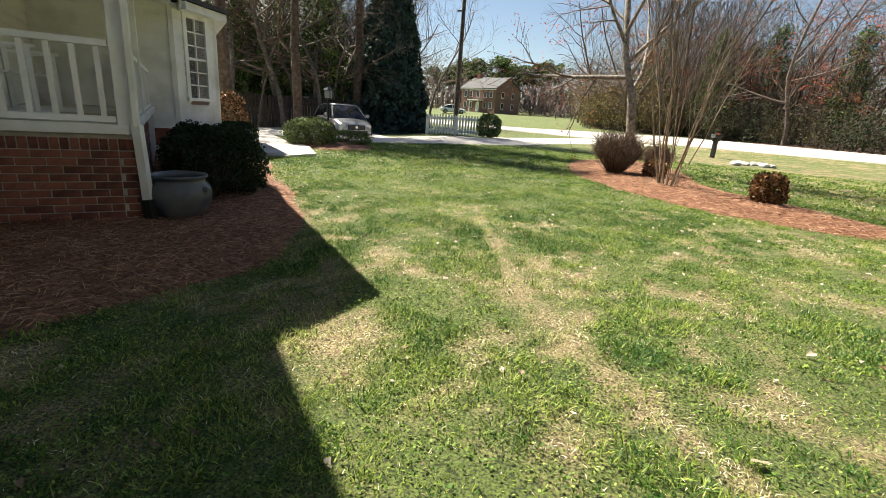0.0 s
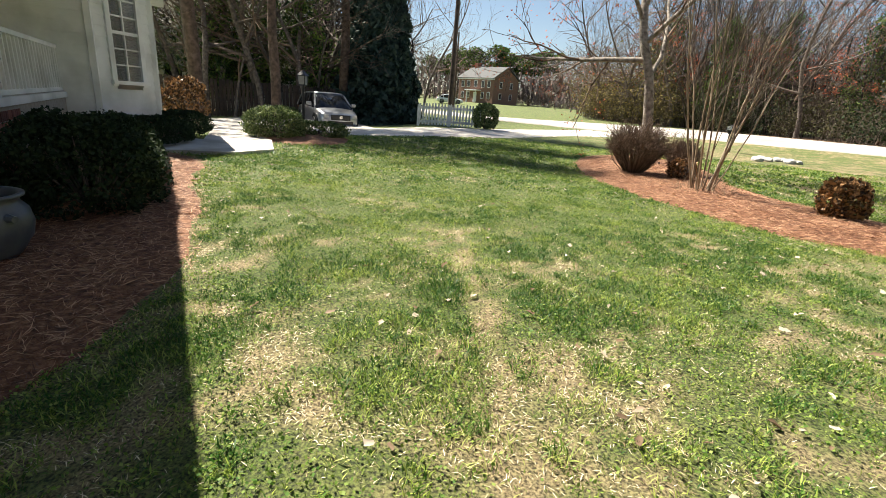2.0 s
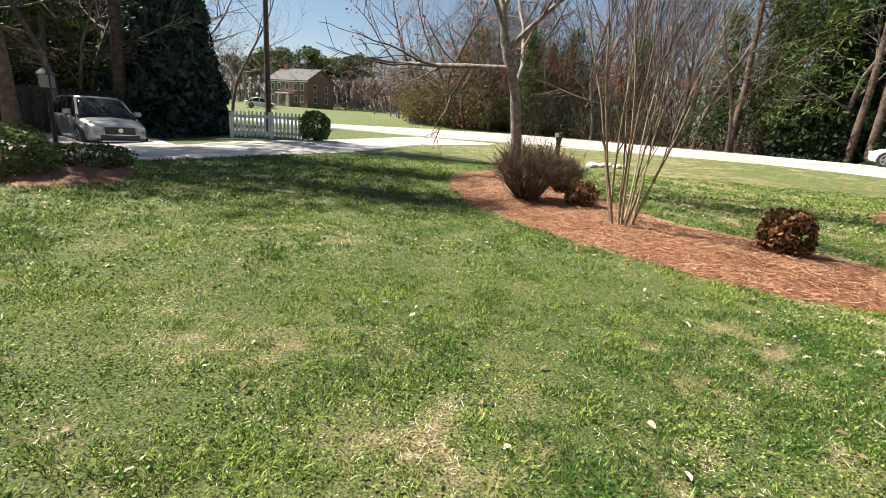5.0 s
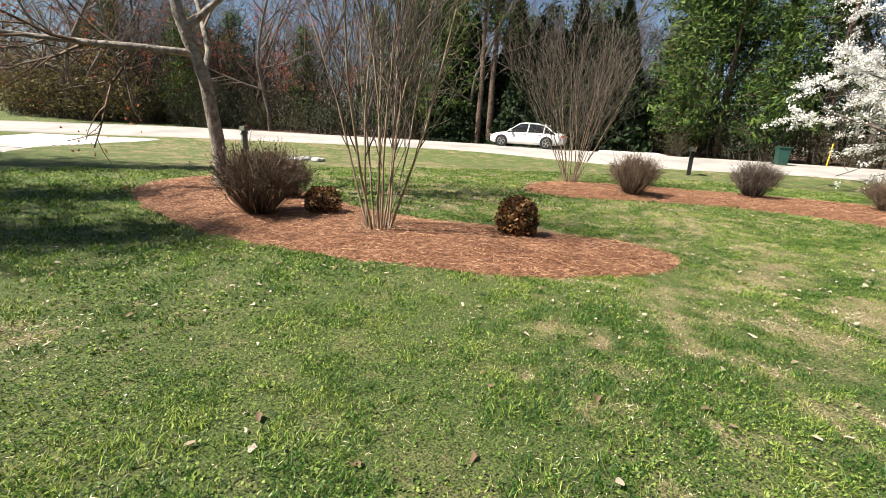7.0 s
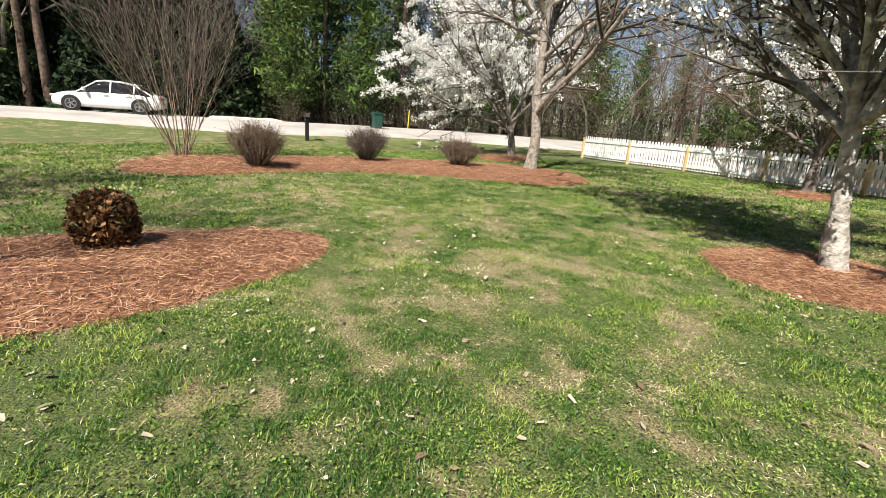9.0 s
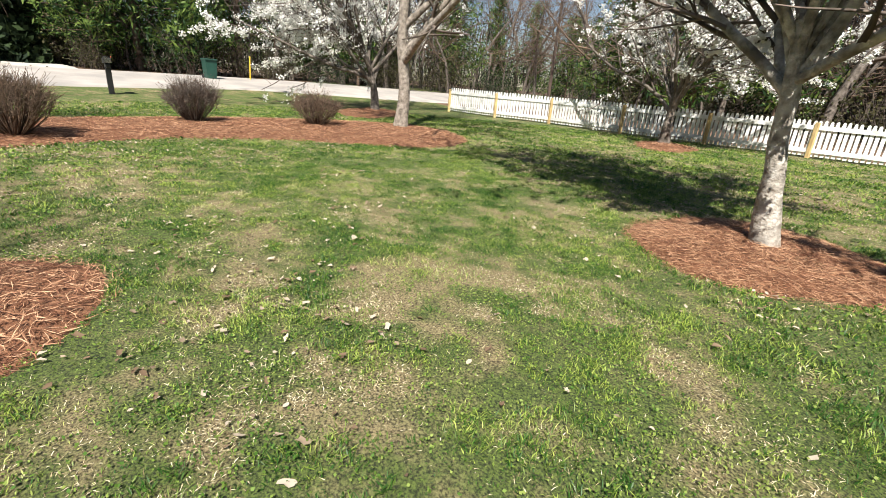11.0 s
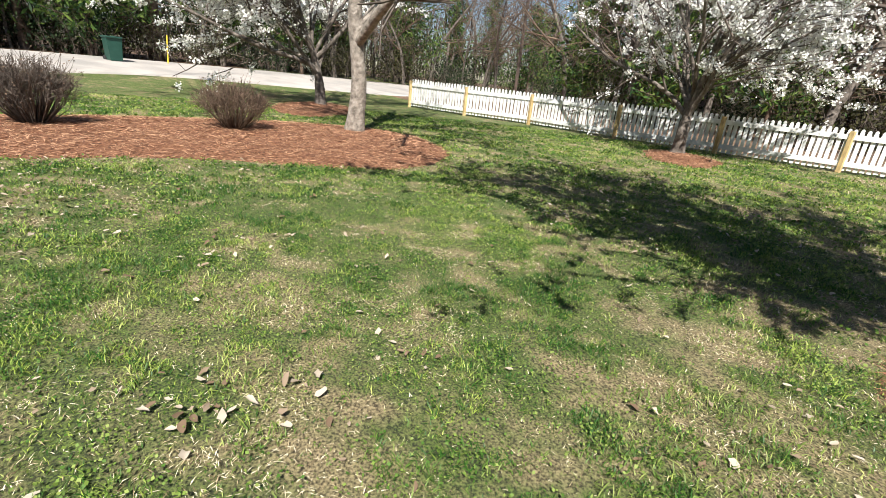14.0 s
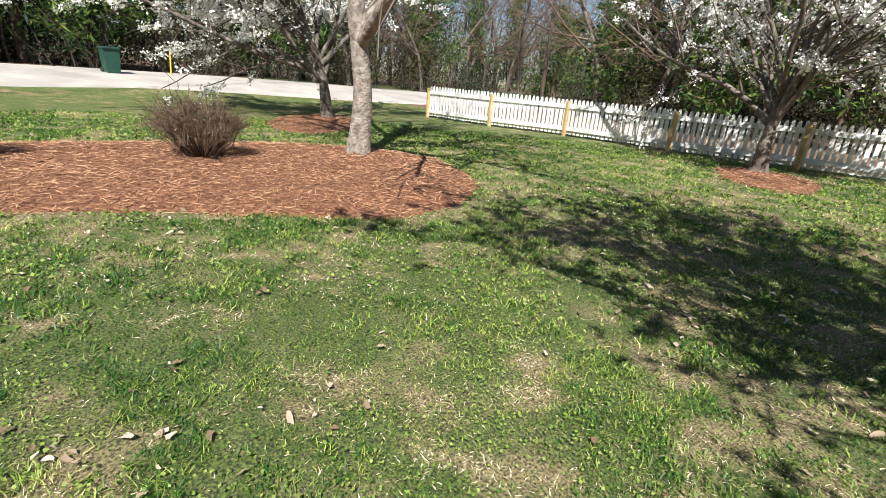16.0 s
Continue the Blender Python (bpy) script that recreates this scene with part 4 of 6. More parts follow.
# window in the angled face, in the face's own frame: x along it, y inwards
fa = math.atan2(P2[1] - P1[1], P2[0] - P1[0])
FACE = Matrix.Translation((P1[0], P1[1], 0)) @ Matrix.Rotation(fa, 4, "Z")
window = new("window")
window.parent, window.matrix_parent_inverse, window.matrix_basis = house, Matrix(), FACE
for dims in ((WIN0 - 0.09, WIN0, -0.05, 0.03, WZ0 - 0.09, WZ1 + 0.12), (WIN1, WIN1 + 0.09, -0.05, 0.03, WZ0 - 0.09, WZ1 + 0.12), (WIN0, WIN1, -0.05, 0.03, WZ1, WZ1 + 0.12)):
    boxed("window_frame", dims, M_WHITE, window)
boxed("window_sill", (WIN0 - 0.11, WIN1 + 0.11, -0.09, 0.03, WZ0 - 0.06, WZ0), M_WHITE, window)
boxed("sash_rail", (WIN0, WIN1, -0.028, 0.02, (WZ0 + WZ1) / 2 - 0.025, (WZ0 + WZ1) / 2 + 0.025), M_WHITE, window)
boxed("muntin", ((WIN0 + WIN1) / 2 - 0.012, (WIN0 + WIN1) / 2 + 0.012, -0.02, 0.015, WZ0, WZ1), M_WHITE, window)
for k in (1, 2, 4, 5):
    z = WZ0 + (WZ1 - WZ0) * k / 6
    boxed("muntin", (WIN0, WIN1, -0.018, 0.012, z - 0.012, z + 0.012), M_WHITE, window)
for k in range(6):
    z0, z1 = WZ0 + (WZ1 - WZ0) * k / 6, WZ0 + (WZ1 - WZ0) * (k + 1) / 6
    xm = (WIN0 + WIN1) / 2
    for x0, x1 in ((WIN0, xm), (xm, WIN1)):
        pane = boxed("pane", (x0, x1, 0.0, 0.006, z0, z1), M_CLEAR, window)
        pane.visible_shadow = False
for k in range(34):
    z = WZ0 + 0.02 + (WZ1 - WZ0 - 0.04) * k / 33
    part("blind_slat", beam(bmesh.new(), (WIN0, 0.045, z), (WIN1, 0.045, z), 0.028, 0.004), M_BLIND, window)
# added black panel behind the blind, in place of the room's shade
boxed("dark_room_panel", (WIN0 - 0.05, WIN1 + 0.05, 0.3, 0.32, WZ0 - 0.05, WZ1 + 0.05), M_BLACK, window)


# ---- vehicles ----
def loft(name, rows, material, parent, label="", smooth=True):
    """A skin over cross-sections: each row gives x and a list of (y, z) on one side, mirrored."""
    v, k = [], len(rows[0][1])
    for x, half in rows:
        v += [(x, -y, z) for y, z in half] + [(x, y, z) for y, z in half[::-1]]
    m = 2 * k
    f = []
    for i in range(len(rows) - 1):
        for j in range(m):
            j2 = (j + 1) % m
            f.append((i * m + j, (i + 1) * m + j, (i + 1) * m + j2, i * m + j2))
    bm = bmesh.new()
    vs = [bm.verts.new(p) for p in v]
    for q in f:
        bm.faces.new([vs[t] for t in q])
    bm.faces.new([vs[t] for t in range(m)])
    bm.faces.new([vs[len(vs) - m + t] for t in range(m)][::-1])
    bmesh.ops.recalc_face_normals(bm, faces=bm.faces)
    for fc in bm.faces:
        fc.smooth = smooth
    return part(name, bm, material, parent, label)


def car(m, paint, L, W, H, hood, label, suv):
    """A car along x with its nose at +x."""
    c = empty("car", m, label, "car")
    w = W / 2
    g = 0.20 if suv else 0.16
    belt = hood + (0.06 if suv else 0.02)
    stations = [(-L / 2, 0.80, g + 0.22, belt - 0.10), (-L / 2 + 0.12, 0.93, g + 0.05, belt - 0.02), (-L * 0.3, 1.0, g, belt), (0, 1.0, g, belt - 0.01), (L * 0.2, 1.0, g, hood), (L / 2 - 0.55, 0.97, g, hood - 0.07), (L / 2 - 0.15, 0.88, g + 0.05, hood - 0.20), (L / 2, 0.72, g + 0.14, hood - 0.34)]
    rows = []
    for x, s, z0, z1 in stations:
        zm = (z0 + z1) / 2
        rows.append((x, [(0.0, z0), (w * s * 0.86, z0), (w * s * 0.98, z0 + 0.1), (w * s, zm), (w * s * 0.97, z1 - 0.10), (w * s * 0.88, z1 - 0.01), (0.0, z1 + 0.03)]))
    body = loft("body", rows, paint, c)
    bv = body.modifiers.new("round", "SUBSURF")
    bv.levels, bv.render_levels = 1, 1
    if suv:
        prof = [(-L / 2 + 0.12, belt - 0.06), (-L / 2 + 0.38, H - 0.10), (-L * 0.22, H - 0.01), (L * 0.02, H), (L * 0.10, H - 0.05), (L * 0.27, hood - 0.02)]
    else:
        prof = [(-L / 2 + 0.42, belt - 0.06), (-L * 0.27, H - 0.14), (-L * 0.13, H - 0.02), (L * 0.02, H), (L * 0.09, H - 0.05), (L * 0.26, hood - 0.02)]
    rows = []
    for x, z in prof:
        rows.append((x, [(0.0, belt - 0.12), (w * 0.90, belt - 0.12), (w * (0.90 - 0.22 * (z - belt) / (H - belt)), z - 0.05 if z > belt else z), (w * 0.55, z), (0.0, z + 0.015)]))
    cab = loft("cabin", rows, M_CARGLASS, c, "dark tinted glass")
    rf = []
    for x, z in prof[1:5]:
        rf.append((x, [(0.0, z - 0.03), (w * (0.915 - 0.22 * (z - belt) / (H - belt)), z - 0.06), (w * 0.70, z + 0.008), (w * 0.4, z + 0.022), (0.0, z + 0.03)]))
    loft("roof_panel", rf, paint, c)
    for sgn in (-1, 1):
        for a, b in zip(prof, prof[1:]):
            if a is prof[0] or a is prof[4]:
                ya = w * (0.91 - 0.22 * max(0, a[1] - belt) / (H - belt))
                yb = w * (0.91 - 0.22 * max(0, b[1] - belt) / (H - belt))
                part("pillar", beam(bmesh.new(), (a[0], sgn * ya, a[1] - 0.03), (b[0], sgn * yb, b[1] - 0.05), 0.07, 0.06), paint, c)
        for xp in (-L * 0.03, -L * 0.24):
            part("pillar", beam(bmesh.new(), (xp, sgn * w * 0.905, belt - 0.06), (xp - 0.05, sgn * w * 0.705, H - 0.06), 0.06, 0.05), paint if not suv else M_BLACK, c)
        part("mirror", box(bmesh.new(), L * 0.17, L * 0.17 + 0.12, sgn * w - 0.02 * sgn if sgn > 0 else -w - 0.20, sgn * w + 0.20 if sgn > 0 else -w + 0.02, belt - 0.02, belt + 0.14, 0.03), paint, c)
        boxed("door_handle", (-L * 0.02, L * 0.03, min(sgn * w * 0.985, sgn * (w + 0.02)), max(sgn * w * 0.985, sgn * (w + 0.02)), belt - 0.16, belt - 0.12), paint, c)
        boxed("door_handle", (-L * 0.22, -L * 0.17, min(sgn * w * 0.985, sgn * (w + 0.02)), max(sgn * w * 0.985, sgn * (w + 0.02)), belt - 0.16, belt - 0.12), paint, c)
        part("headlight", box(bmesh.new(), L / 2 - 0.30, L / 2 - 0.04, sgn * w * 0.66 - 0.13, sgn * w * 0.66 + 0.13, hood - 0.42 if suv else hood - 0.34, hood - 0.26 if suv else hood - 0.22, 0.03), M_LAMPGLASS, c, "clear headlight")
        part("tail_light", box(bmesh.new(), -L / 2 - 0.005, -L / 2 + 0.2, sgn * w * 0.74 - 0.12, sgn * w * 0.74 + 0.12, belt - 0.26, belt - 0.12, 0.03), M_REDBUD, c, "red tail light")
        for x in (-L * 0.29, L * 0.31):
            R = 0.355 if suv else 0.32
            arch = part("wheel_arch", rod(bmesh.new(), (x, sgn * (w - 0.10), R), (x, sgn * (w + 0.004), R), R + 0.06, sides=24), M_BLACK, c)
            wheel = part("wheel", rod(bmesh.new(), (x, sgn * (w - 0.20), R), (x, sgn * (w - 0.01), R), R * 0.3, sides=12), M_ALLOY, c)
            tyre = bmesh.new()
            rod(tyre, (x, sgn * (w - 0.21), R), (x, sgn * (w + 0.015), R), R, sides=28)
            bmesh.ops.bevel(tyre, geom=[e for e in tyre.edges if len(e.link_faces) == 2 and any(len(fc.verts) > 6 for fc in e.link_faces)], offset=0.03, segments=2, affect="EDGES")
            part("tyre", tyre, M_RUBBER, wheel)
            rim = bmesh.new()
            rod(rim, (x, sgn * (w + 0.012), R), (x, sgn * (w + 0.02), R), R * 0.16, sides=12)
            for q in range(5):
                an = 2 * math.pi * q / 5
                for off in (-0.16, 0.16):
                    beam(rim, (x, sgn * (w + 0.016), R), (x + math.cos(an + off) * R * 0.66, sgn * (w + 0.016), R + math.sin(an + off) * R * 0.66), 0.035, 0.02)
            for q in range(24):
                a0, a1 = 2 * math.pi * q / 24, 2 * math.pi * (q + 1) / 24
                beam(rim, (x + math.cos(a0) * R * 0.68, sgn * (w + 0.014), R + math.sin(a0) * R * 0.68), (x + math.cos(a1) * R * 0.68, sgn * (w + 0.014), R + math.sin(a1) * R * 0.68), 0.03, 0.025)
            part("rim", rim, M_ALLOY, wheel)
    part("grille", box(bmesh.new(), L / 2 - 0.16, L / 2 + 0.005, -w * 0.46, w * 0.46, hood - 0.50 if suv else hood - 0.42, hood - 0.27 if suv else hood - 0.30, 0.02), M_BLACK, c, "dark grille")
    part("emblem", rod(bmesh.new(), (L / 2, 0, hood - 0.37), (L / 2 + 0.015, 0, hood - 0.37), 0.07, sides=16), M_CHROME, c, "plain chrome emblem")
    part("lower_intake", box(bmesh.new(), L / 2 - 0.2, L / 2 - 0.01, -w * 0.60, w * 0.60, g + 0.14, g + 0.30, 0.02), M_BLACK, c)
    part("skid_plate", box(bmesh.new(), L / 2 - 0.2, L / 2 + 0.0, -w * 0.58, w * 0.58, g + 0.08, g + 0.13, 0.01), M_CHROME, c)
    part("licence_plate", box(bmesh.new(), -L / 2 - 0.012, -L / 2 + 0.05, -0.16, 0.16, belt - 0.36, belt - 0.22), M_WHITE, c)
    return c


car(on(-8.55, 23.7, -50, -0.2), M_SILVER, 4.6, 1.87, 1.64, 1.02, "silver compact SUV parked on the driveway", True)
car(on(25.9, 20.9, 106, 0.07), M_WCAR, 4.65, 1.80, 1.46, 0.92, "white four-door sedan driving on the road", False)


# ---- picket fence ----
FPOSTS = [(23.4, -2.4), (20.95, -3.55), (18.95, -5.0), (16.1, -6.15), (13.7, -7.5), (11.3, -8.83), (8.95, -10.2), (6.6, -11.6)]
FH = 1.06


def picket_mesh():
    w, t, h = 0.044, 0.010, FH
    prof = [(-w, 0.06), (w, 0.06), (w, h - 0.085), (w * 0.72, h - 0.075), (w * 0.9, h - 0.045), (w * 0.55, h - 0.012), (0, h), (-w * 0.55, h - 0.012), (-w * 0.9, h - 0.045), (-w * 0.72, h - 0.075), (-w, h - 0.085)]
    bm = bmesh.new()
    a, b = [bm.verts.new((x, -t, z)) for x, z in prof], [bm.verts.new((x, t, z)) for x, z in prof]
    bm.faces.new(a)
    bm.faces.new(b[::-1])
    for k in range(len(prof)):
        j = (k + 1) % len(prof)
        bm.faces.new((a[k], b[k], b[j], a[j]))
    bmesh.ops.recalc_face_normals(bm, faces=bm.faces)
    me = bpy.data.meshes.new("picket")
    bm.to_mesh(me)
    bm.free()
    me.materials.append(M_PICKET)
    return me


PICKET = picket_mesh()


def picket_fence(posts, label, step=0.128, post_mat=None):
    x0, y0 = posts[0]
    fence = empty("picket_fence", pose(x0, y0, 0), label, "fence")
    rng = random.Random(5)
    for (ax, ay), (bx, by) in zip(posts, posts[1:]):
        L = math.hypot(bx - ax, by - ay)
        ang = math.degrees(math.atan2(by - ay, bx - ax))
        nx, ny = -(by - ay) / L, (bx - ax) / L
        for h in (0.22, 0.86):
            za, zb = float(gz(ax, ay)) + h, float(gz(bx, by)) + h
            part("rail", beam(bmesh.new(), (ax - x0 + nx * 0.035, ay - y0 + ny * 0.035, za), (bx - x0 + nx * 0.035, by - y0 + ny * 0.035, zb), 0.034, 0.12), M_PICKET, fence)
        n = int(L / step)
        for k in range(n):
            t = (k + 0.5) / n
            px, py = ax + (bx - ax) * t + nx * 0.004, ay + (by - ay) * t + ny * 0.004
            ob = new("picket", PICKET)
            ob.parent = fence
            ob.matrix_basis = pose(px - x0, py - y0, float(gz(px, py)) + rng.uniform(-0.012, 0.012), 0, rng.uniform(-0.8, 0.8), ang)
    for k, (px, py) in enumerate(posts):
        (ax, ay), (bx, by) = posts[max(k - 1, 0)], posts[min(k + 1, len(posts) - 1)]
        L = math.hypot(bx - ax, by - ay)
        px, py = px - (by - ay) / L * 0.06, py + (bx - ax) / L * 0.06
        z = float(gz(px, py))
        boxed("post", (px - x0 - 0.045, px - x0 + 0.045, py - y0 - 0.045, py - y0 + 0.045, z - 0.05, z + FH - 0.06), post_mat or M_POST, fence, "bare yellow timber post")
    return fence


picket_fence(FPOSTS[::-1], "weathered white picket fence with bare timber posts")
picket_fence([(-4.4, 25.0), (-2.9, 25.2), (-1.45, 25.5)], "short white picket fence beside the driveway", 0.14, M_PICKET)


# ---- street furniture ----
def mailbox(m, h, label):
    b = empty("mailbox", m, label, "mailbox")
    boxed("post", (-0.08, 0.08, -0.08, 0.08, -0.05, h - 0.2), M_BLACK, b, bevel=0.01)
    bm = bmesh.new()
    box(bm, -0.26, 0.26, -0.11, 0.11, h - 0.22, h - 0.11)
    r = bmesh.ops.create_cone(bm, cap_ends=True, segments=20, radius1=0.11, radius2=0.11, depth=0.52, matrix=Matrix.Translation((0, 0, h - 0.11)) @ Matrix.Rotation(math.pi / 2, 4, "Y"))
    part("box", bm, M_BLACK, b)
    boxed("door", (0.26, 0.27, -0.1, 0.1, h - 0.21, h - 0.04), M_CHROME, b, "pale metal door")
    boxed("flag", (0.02, 0.18, 0.112, 0.118, h - 0.06, h + 0.02), M_REDBUD, b)
    boxed("newspaper_tube", (-0.2, 0.2, -0.07, 0.07, h - 0.36, h - 0.24), M_BLACK, b, bevel=0.02)
    return b


mailbox(on(22.4, 10.7, 200), 1.22, "black metal mailbox on a thick black post")
mailbox(on(9.4, 24.4, 220), 1.1, "dark mailbox on a slim post beside the road")


def utility_pole(m, h, label, r=0.15):
    p = empty("utility_pole", m, label, "utility pole")
    part("shaft", rod(bmesh.new(), (0, 0, -0.2), (0, 0, h), r, r * 0.65, 14), M_POLE, p)
    part("insulator", rod(bmesh.new(), (0, 0, h), (0, 0, h + 0.25), 0.05, 0.04, 8), M_STONE, p)
    part("bracket", beam(bmesh.new(), (-0.35, 0, h - 2.6), (0.1, 0, h - 2.6), 0.08), M_POLE, p)
    return p


utility_pole(on(-3.75, 30.0), 9.5, "tall dark wooden utility pole by the driveway")
utility_pole(on(-9.0, 62.0), 9.0, "distant brown wooden utility pole")
utility_pole(on(30.0, -12.0), 9.0, "slim grey wooden utility pole beyond the picket fence", 0.11)
utility_pole(on(27.5, -14.5), 3.6, "thin pale pole beyond the picket fence", 0.045)


def wire(a, b, sag, name="power_line"):
    n = 24
    pts = [(a[0] + (b[0] - a[0]) * t, a[1] + (b[1] - a[1]) * t, a[2] + (b[2] - a[2]) * t - sag * 4 * t * (1 - t)) for t in np.linspace(0, 1, n + 1)]
    v, f = frusta([(*p, *q, 0.02, 0.02) for p, q in zip(pts, pts[1:])], 5)
    return tagged(solid(name, v, f, M_BLACK), "thin black overhead power line", "power line")


wire((-3.75, 30.0, 9.5), (32.0, 2.0, 9.8), 0.8)
wire((-3.75, 30.0, 7.6), (32.0, 2.0, 8.3), 0.9)
wire((-3.75, 30.0, 9.5), (-9.0, 62.0, 9.3), 0.5)
wire((-3.75, 30.0, 7.6), (-9.0, 62.0, 8.2), 0.6)

bin_ = empty("wheelie_bin", on(30.8, 8.2, 205), "dark green plastic wheeled rubbish bin at the roadside", "bin")
loft("body", [(-0.30, [(0, 0.08), (0.22, 0.08), (0.27, 0.95), (0, 0.95)]), (0.27, [(0, 0.08), (0.22, 0.08), (0.29, 0.95), (0, 0.95)])], M_BIN, bin_, smooth=False)
boxed("lid", (-0.36, 0.33, -0.31, 0.31, 0.95, 1.02), M_BIN, bin_, bevel=0.02)
boxed("handle", (-0.42, -0.36, -0.25, 0.25, 0.92, 0.96), M_BIN, bin_)
for sg in (-1, 1):
    part("wheel", rod(bmesh.new(), (-0.3, sg * 0.27, 0.13), (-0.3, sg * 0.22, 0.13), 0.13, sides=16), M_RUBBER, bin_)

lamp = empty("lamp_post", on(-5.75, 15.9, 0, -0.42), "black lamp post with a glass lantern beside the hedge", "lamp post")
part("post", rod(bmesh.new(), (0, 0, 0.3), (0, 0, 1.72), 0.045, 0.035, 12), M_BLACK, lamp)
boxed("lantern_base", (-0.09, 0.09, -0.09, 0.09, 1.72, 1.76), M_BLACK, lamp)
boxed("lantern_glass", (-0.095, 0.095, -0.095, 0.095, 1.76, 2.0), M_LAMPGLASS, lamp)
for sx in (-1, 1):
    for sy in (-1, 1):
        part("bar", beam(bmesh.new(), (sx * 0.1, sy * 0.1, 1.76), (sx * 0.11, sy * 0.11, 2.02), 0.018), M_BLACK, lamp)
bmc = bmesh.new()
bmesh.ops.create_cone(bmc, cap_ends=True, segments=4, radius1=0.2, radius2=0.03, depth=0.14, matrix=Matrix.Translation((0, 0, 2.08)) @ Matrix.Rotation(math.pi / 4, 4, "Z"))
part("lantern_cap", bmc, M_BLACK, lamp)

# hedges and shrubs by the house and walk
def local(x, y):
    v = HOUSE @ Vector((x, y, 0))
    return v.x, v.y


for sd, lx, ly, a, b, h in ((41, 1.45, -0.72, 0.72, 0.60, 0.86), (42, 2.75, -0.72, 0.72, 0.55, 0.74), (43, 3.95, -0.72, 0.65, 0.5, 0.66)):
    x, y = local(lx, ly)
    leafy_shrub(sd, on(x, y, 130), a, b, h, 15000, 0.026, M_HEDGE, "dense dark green evergreen shrub against the porch")
for sd, x, y, a, b, h in ((44, -5.1, 9.42, 0.72, 0.46, 0.46), (45, -5.85, 10.9, 0.75, 0.42, 0.5)):
    leafy_shrub(sd, on(x, y, 100, 0.05), a, b, h, 9000, 0.026, M_HEDGE, "low spreading dark green shrub below the bay")
leafy_shrub(46, on(-4.65, 12.38, 30), 0.68, 0.6, 0.72, 9000, 0.034, M_BOX, "clipped light green boxwood hedge beside the walk")
leafy_shrub(47, on(-4.15, 13.5, 30), 0.75, 0.4, 0.42, 3500, 0.04, M_BOX, "low grey-green shrub beside the driveway")
leafy_shrub(48, on(-1.15, 25.4), 0.6, 0.6, 1.2, 3500, 0.08, M_BOX, "rounded green shrub at the end of the small fence")

pot = empty("flower_pot", pose(-2.06, 4.47, -0.05) @ Matrix.Diagonal((1.12, 1.12, 1.12, 1)), "large empty blue-grey glazed pot on pine straw", "pot")
lathe("body", [(0.0, 0.0), (0.15, 0.0), (0.17, 0.02), (0.235, 0.12), (0.25, 0.20), (0.235, 0.27), (0.20, 0.31), (0.20, 0.33), (0.225, 0.345), (0.225, 0.36), (0.20, 0.36), (0.185, 0.33), (0.19, 0.30), (0.21, 0.22), (0.0, 0.20)], M_POT, pot)
for sg in (-1, 1):
    part("lug", rod(bmesh.new(), (sg * 0.23, 0, 0.25), (sg * 0.275, 0, 0.25), 0.028, 0.018, 8), M_POT, pot)

# conifer and woods behind the driveway
cone_conifer(51, on(-7.7, 28.4), 11.5, 2.75, 34000, M_CONIFER, 0.17, "dense dark evergreen conifer behind the driveway")

bare_a = bare_tree(61, 13.0, 0.17, M_BARK, M_TWIG, 0, "tall leafless woodland tree")
bare_b = bare_tree(62, 11.0, 0.13, M_BARK, M_TWIGR, 0, "slim leafless woodland tree", lean=(0.08, 0.03, 1))
bare_c = bare_tree(63, 9.0, 0.11, M_BARKD, M_TWIGR, 1500, "leafless woodland maple with red buds")
bare_d = bare_tree(64, 7.0, 0.08, M_BARK, M_TWIGR, 0, "thin leafless understorey tree", lean=(-0.1, 0.05, 1))
pine_a = pine_tree(65, 19.0, 0.24, 0.42, 3.2, 90, M_PINE, 0.095, "tall green pine with a bare lower trunk")
pine_b = pine_tree(66, 10.0, 0.13, 0.12, 2.2, 110, M_PINE, 0.09, "young green pine, leafy low down")


def brush(seed, n, w, h, mat_leaf, label):
    """A tangle of thin stems with some leaves."""
    ob = empty("thicket", pose(0, 0, 0), label, "thicket")
    rng = np.random.default_rng(seed)
    segs = []
    for k in range(n):
        p = np.array([rng.uniform(-w, w), rng.uniform(-w * 0.6, w * 0.6), 0.0])
        d = np.array([rng.normal() * 0.25, rng.normal() * 0.25, 1.0])
        L = h * rng.uniform(0.4, 1.1)
        for j in range(4):
            q = p + d * L / 4
            segs.append((*p, *q, 0.016 - 0.003 * j, 0.013 - 0.003 * j))
            d = d + rng.normal(size=3) * 0.25
            p = q
            for i in range(2):
                e = d + rng.normal(size=3) * 0.8
                segs.append((*q, *(q + e * 0.35), 0.006, 0.003))
    v, f = frusta(segs, 3)
    stuff(solid("stem_mass", v, f, M_TWIG, ob))
    c = np.array([s[3:6] for s in segs])
    c = np.repeat(c, 3, 0) + rng.normal(size=(len(c) * 3, 3)) * 0.18
    v, f = leaves(rng, c, np.full(len(c), 0.10), 1.6)
    stuff(solid("foliage", v, f, mat_leaf, ob))
    return ob


brush_a = brush(67, 34, 1.6, 2.4, M_BRUSH, "olive-brown thicket of thin roadside stems")
brush_c = brush(71, 30, 1.6, 3.0, M_OCHRE, "ochre budding thicket at the roadside")
cedar = cone_conifer(52, pose(0, 0, 0), 8.0, 2.6, 9000, M_CEDAR, 0.20, "dense dark evergreen at the edge of the woods")
brush_b = brush(68, 26, 1.5, 2.0, M_CEDAR, "dark green evergreen undergrowth in the woods")

